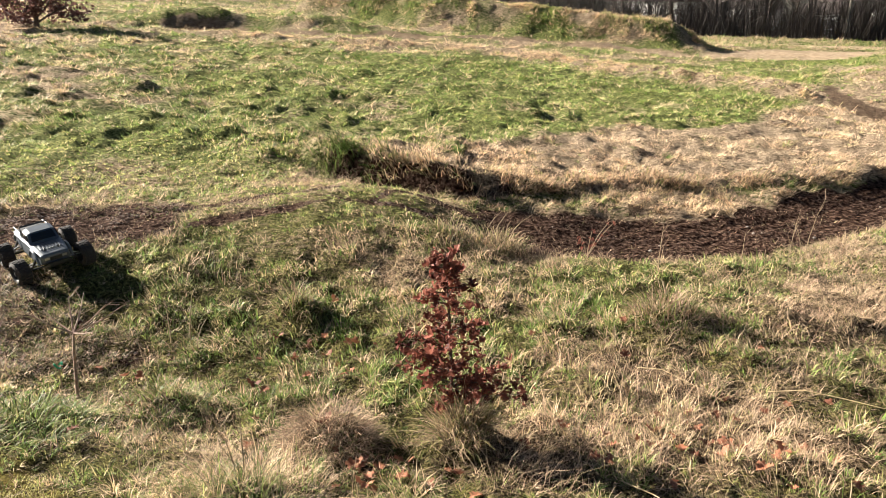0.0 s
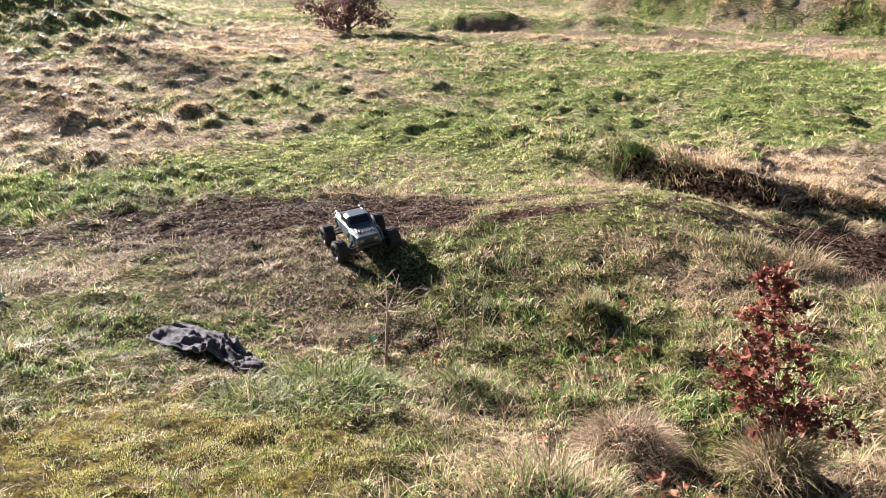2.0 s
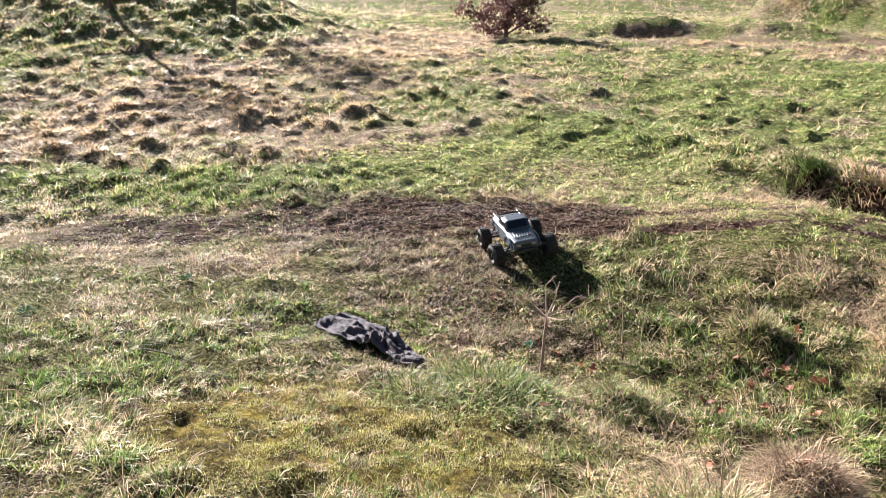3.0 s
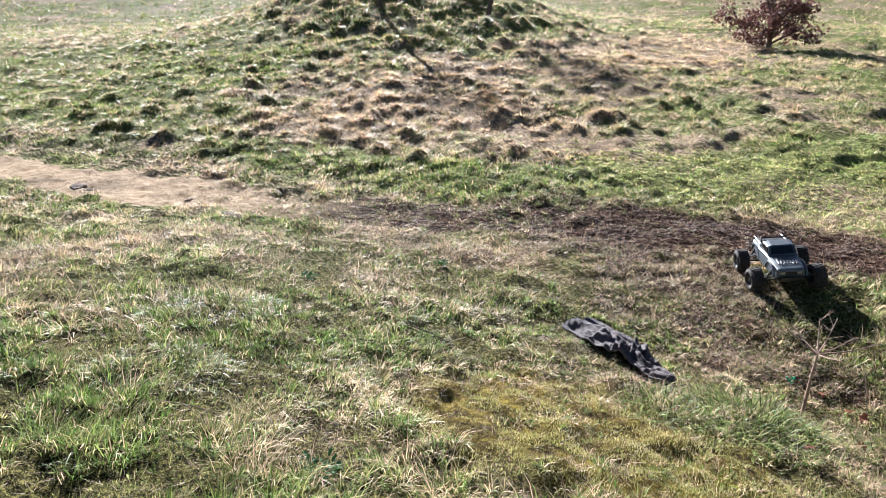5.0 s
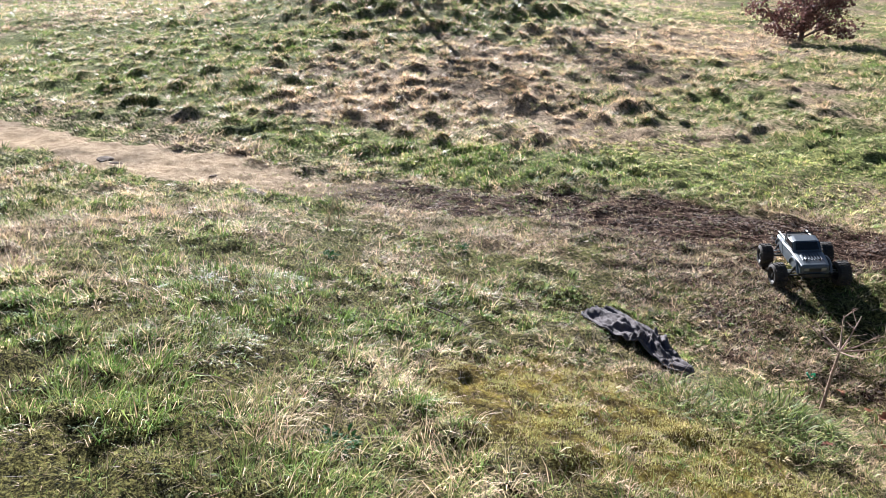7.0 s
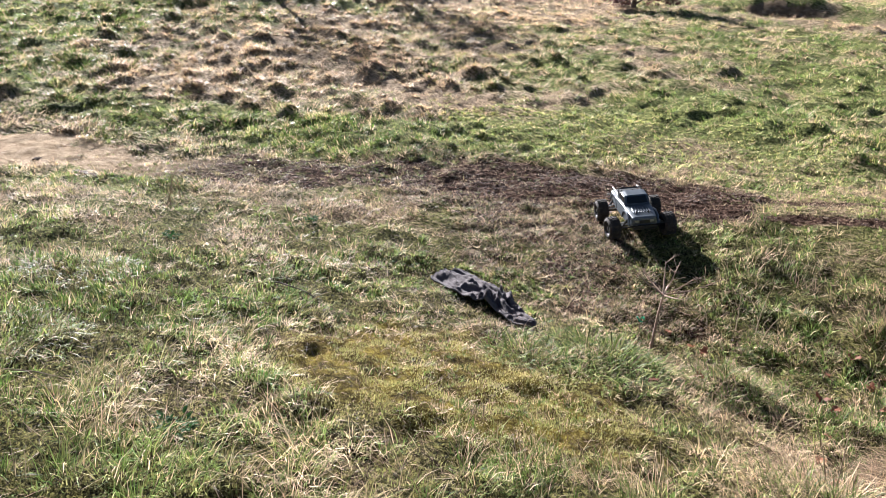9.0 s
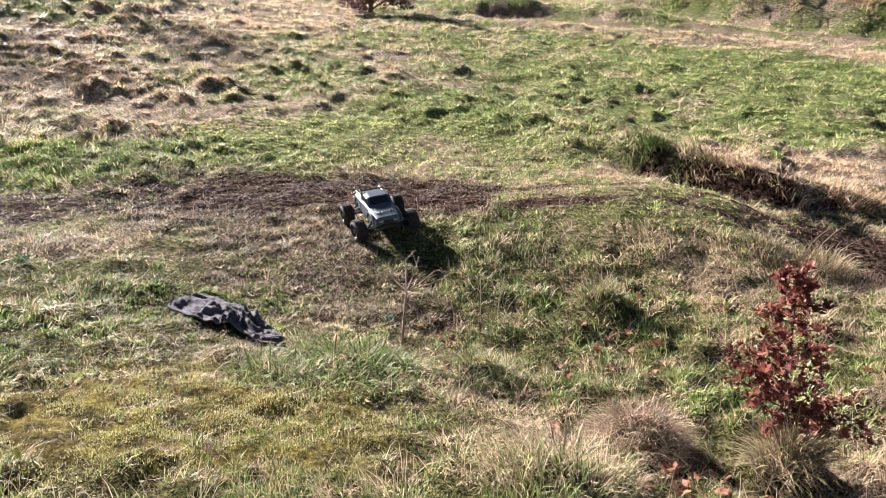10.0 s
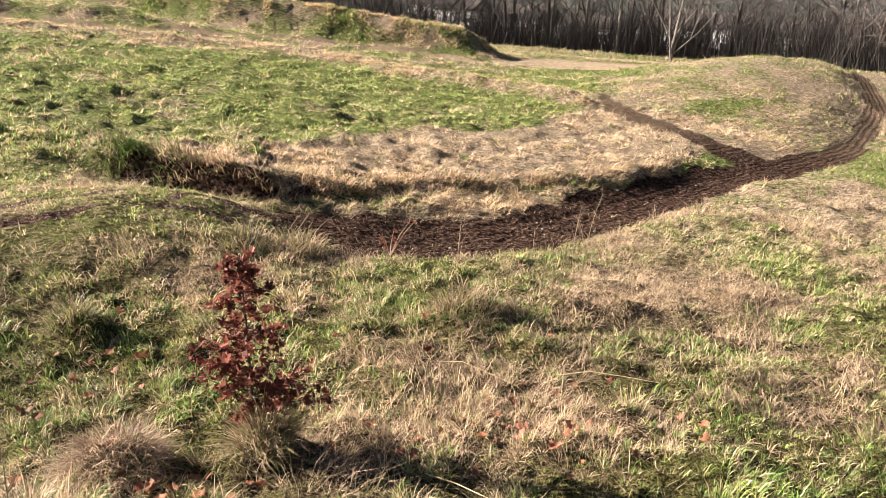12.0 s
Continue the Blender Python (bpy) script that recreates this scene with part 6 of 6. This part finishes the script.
for k, (x, y) in enumerate(places):
    m = pose(x, y, float(height(x, y)) - 0.15, 0, 0, rnd.uniform(0, 360))
    m = m @ Matrix.Scale(rnd.uniform(0.75, 1.15), 4) if k >= 5 else m
    if k < 5:
        protos[k].matrix_basis = m
    else:
        q = copy_thing(protos[k % 5], m)
        q.scale = Vector((1, 1, 1)) * rnd.uniform(0.75, 1.15)
solo = bare_tree("field_tree", "many-stemmed bare tree with pale bark at the meadow edge", 8.0, 61, PALE_BARK, 1.3, 3, "trees at the meadow edge", 0.07)
for k in range(4):
    part("stem", Soup().tube([(0, 0, 0.1), (0.25 * math.cos(1.7 * k), 0.25 * math.sin(1.7 * k), 1.4), (0.9 * math.cos(1.7 * k), 0.9 * math.sin(1.7 * k), 4.2), (1.5 * math.cos(1.7 * k), 1.5 * math.sin(1.7 * k), 6.5)], [0.06, 0.045, 0.03, 0.008], 6), PALE_BARK, solo)
solo.matrix_basis = pose(25.4, 45.0, float(height(25.4, 45.0)) - 0.1)


def thicket():
    """Brushwood between the trunks of the wood."""
    g = np.random.RandomState(9)
    n = 62000
    az = np.radians(4 - 64 * g.rand(n))
    d = 62 + 26 * g.rand(n)
    x, y = -d * np.sin(az), d * np.cos(az)
    keep = np.ones(n, bool)
    for house_az in HOUSE_AZ:
        keep &= (np.abs(np.degrees(np.arctan2(-x, y)) - house_az) > 0.42) | (g.rand(n) < 0.35)
    x, y = x[keep], y[keep]
    n = len(x)
    z = height(x, y) - 0.1
    body = fbm(x, y, 6.0, 95, 2)
    tall = (0.5 + 4.5 * g.rand(n) ** 1.8) * (0.4 + 1.4 * body)
    lean = g.normal(0, 0.4, (n, 2)) * tall[:, None]
    w = 0.010 + 0.018 * g.rand(n)
    a = 2 * np.pi * g.rand(n)
    across = np.stack([np.cos(a) * w, np.sin(a) * w, np.zeros(n)], 1)
    base = np.stack([x, y, z], 1)
    mid = base + np.stack([lean[:, 0] * 0.3, lean[:, 1] * 0.3, tall * 0.55], 1)
    tip = base + np.stack([lean[:, 0], lean[:, 1], tall], 1)
    verts = np.stack([base - across, base + across, mid - across * 0.7, mid + across * 0.7, tip], 1).reshape(-1, 3)
    k = np.arange(n)[:, None] * 5
    faces = np.concatenate([k + np.array([[0, 1, 3]]), k + np.array([[0, 3, 2]]), k + np.array([[2, 3, 4]])], 0)
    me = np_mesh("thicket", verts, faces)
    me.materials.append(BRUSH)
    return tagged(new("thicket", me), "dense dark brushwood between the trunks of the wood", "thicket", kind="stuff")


thicket()


# ---- houses, a pole and a van behind the wood ----
def house(x, y, turn, w, d, h, label):
    root = thing("house", label, "house", pose(x, y, float(height(x, y)) - 0.2, 0, 0, turn), "houses behind the wood")
    part("wall", Soup().box(0, 0, h / 2, w, d, h), RENDER_WHITE, root)
    o = 0.35
    roof = Soup().loft([[(-w / 2 - o, -d / 2 - o, h), (-w / 2 - o, d / 2 + o, h), (-w / 2 - o, 0, h + d * 0.42)], [(w / 2 + o, -d / 2 - o, h), (w / 2 + o, d / 2 + o, h), (w / 2 + o, 0, h + d * 0.42)]])
    top = part("roof", roof, ROOF_TILE, root, "dark tiled roof")
    part("chimney", Soup().box(w * 0.3, 0.3, h + d * 0.42, 0.7, 0.7, 1.6), ROOF_TILE, top)
    for k in range(3):
        for z in (1.5,):
            wx = (k - 1) * w * 0.3
            win = part("window", Soup().box(wx, -d / 2 - 0.03, z, 1.3, 0.1, 1.2), PAINT_WHITE, root, "white window frame")
            part("pane", Soup().box(wx - 0.3, -d / 2 - 0.075, z, 0.5, 0.03, 1.0), DARK_GLASS, win)
            part("pane", Soup().box(wx + 0.3, -d / 2 - 0.075, z, 0.5, 0.03, 1.0), DARK_GLASS, win)
    return root


for az, d, turn, w, dd, h in ((-12.3, 101, 58, 8, 5, 4.4), (-14.1, 97, 62, 6, 4, 4.0), (-18.9, 102, 60, 7, 5, 3.4), (-24.4, 100, 64, 6, 4, 2.6), (-29.2, 96, 60, 7, 5, 3.2), (-32.4, 102, 62, 8, 5, 3.6), (-36.7, 98, 58, 7, 5, 3.0), (-40.5, 100, 62, 8, 5, 3.2)):
    house(d * math.sin(radians(-az)), d * math.cos(radians(az)), -turn, w, dd, h, "low white rendered house with a dark roof behind bare trees")


def van(x, y, turn):
    root = thing("van", "small white parked van at the edge of the wood", "van", pose(x, y, float(height(x, y)), 0, 0, turn))
    prof = [(-2.2, 0.4), (2.1, 0.4), (2.25, 0.7), (2.15, 1.1), (1.55, 1.25), (1.0, 1.95), (-2.1, 2.05), (-2.25, 1.6)]
    body = part("body", Soup().loft([[(px, -0.9, pz) for px, pz in prof], [(px, 0.9, pz) for px, pz in prof]]), PAINT_WHITE, root)
    bevel(body, 0.08)
    part("windscreen", Soup().loft([[(1.53, -0.75, 1.3), (1.53, 0.75, 1.3), (1.08, 0.7, 1.87), (1.08, -0.7, 1.87)], [(1.57, -0.75, 1.32), (1.57, 0.75, 1.32), (1.12, 0.7, 1.89), (1.12, -0.7, 1.89)]]), DARK_GLASS, body)
    for sy in (-1, 1):
        part("side_window", Soup().box(0.7, sy * 0.9, 1.5, 0.75, 0.03, 0.5), DARK_GLASS, body)
        for px in (-1.4, 1.4):
            part("wheel", Soup().tube([(px, sy * 0.72, 0.33), (px, sy * 0.93, 0.33)], 0.33, 16), RUBBER, root)
    return root


van(33.1, 85.8, 20)


def pole(x, y, tall):
    root = thing("pole", "slender weathered utility pole before the wood", "pole", pose(x, y, float(height(x, y)) - 0.1))
    part("shaft", Soup().tube([(0, 0, 0), (0, 0, tall)], [0.13, 0.09], 9), POLE_WOOD, root)
    part("crossarm", Soup().box(0, 0, tall - 0.4, 1.5, 0.1, 0.12), POLE_WOOD, root)
    return root


pole(27.6, 58.0, 8.0)
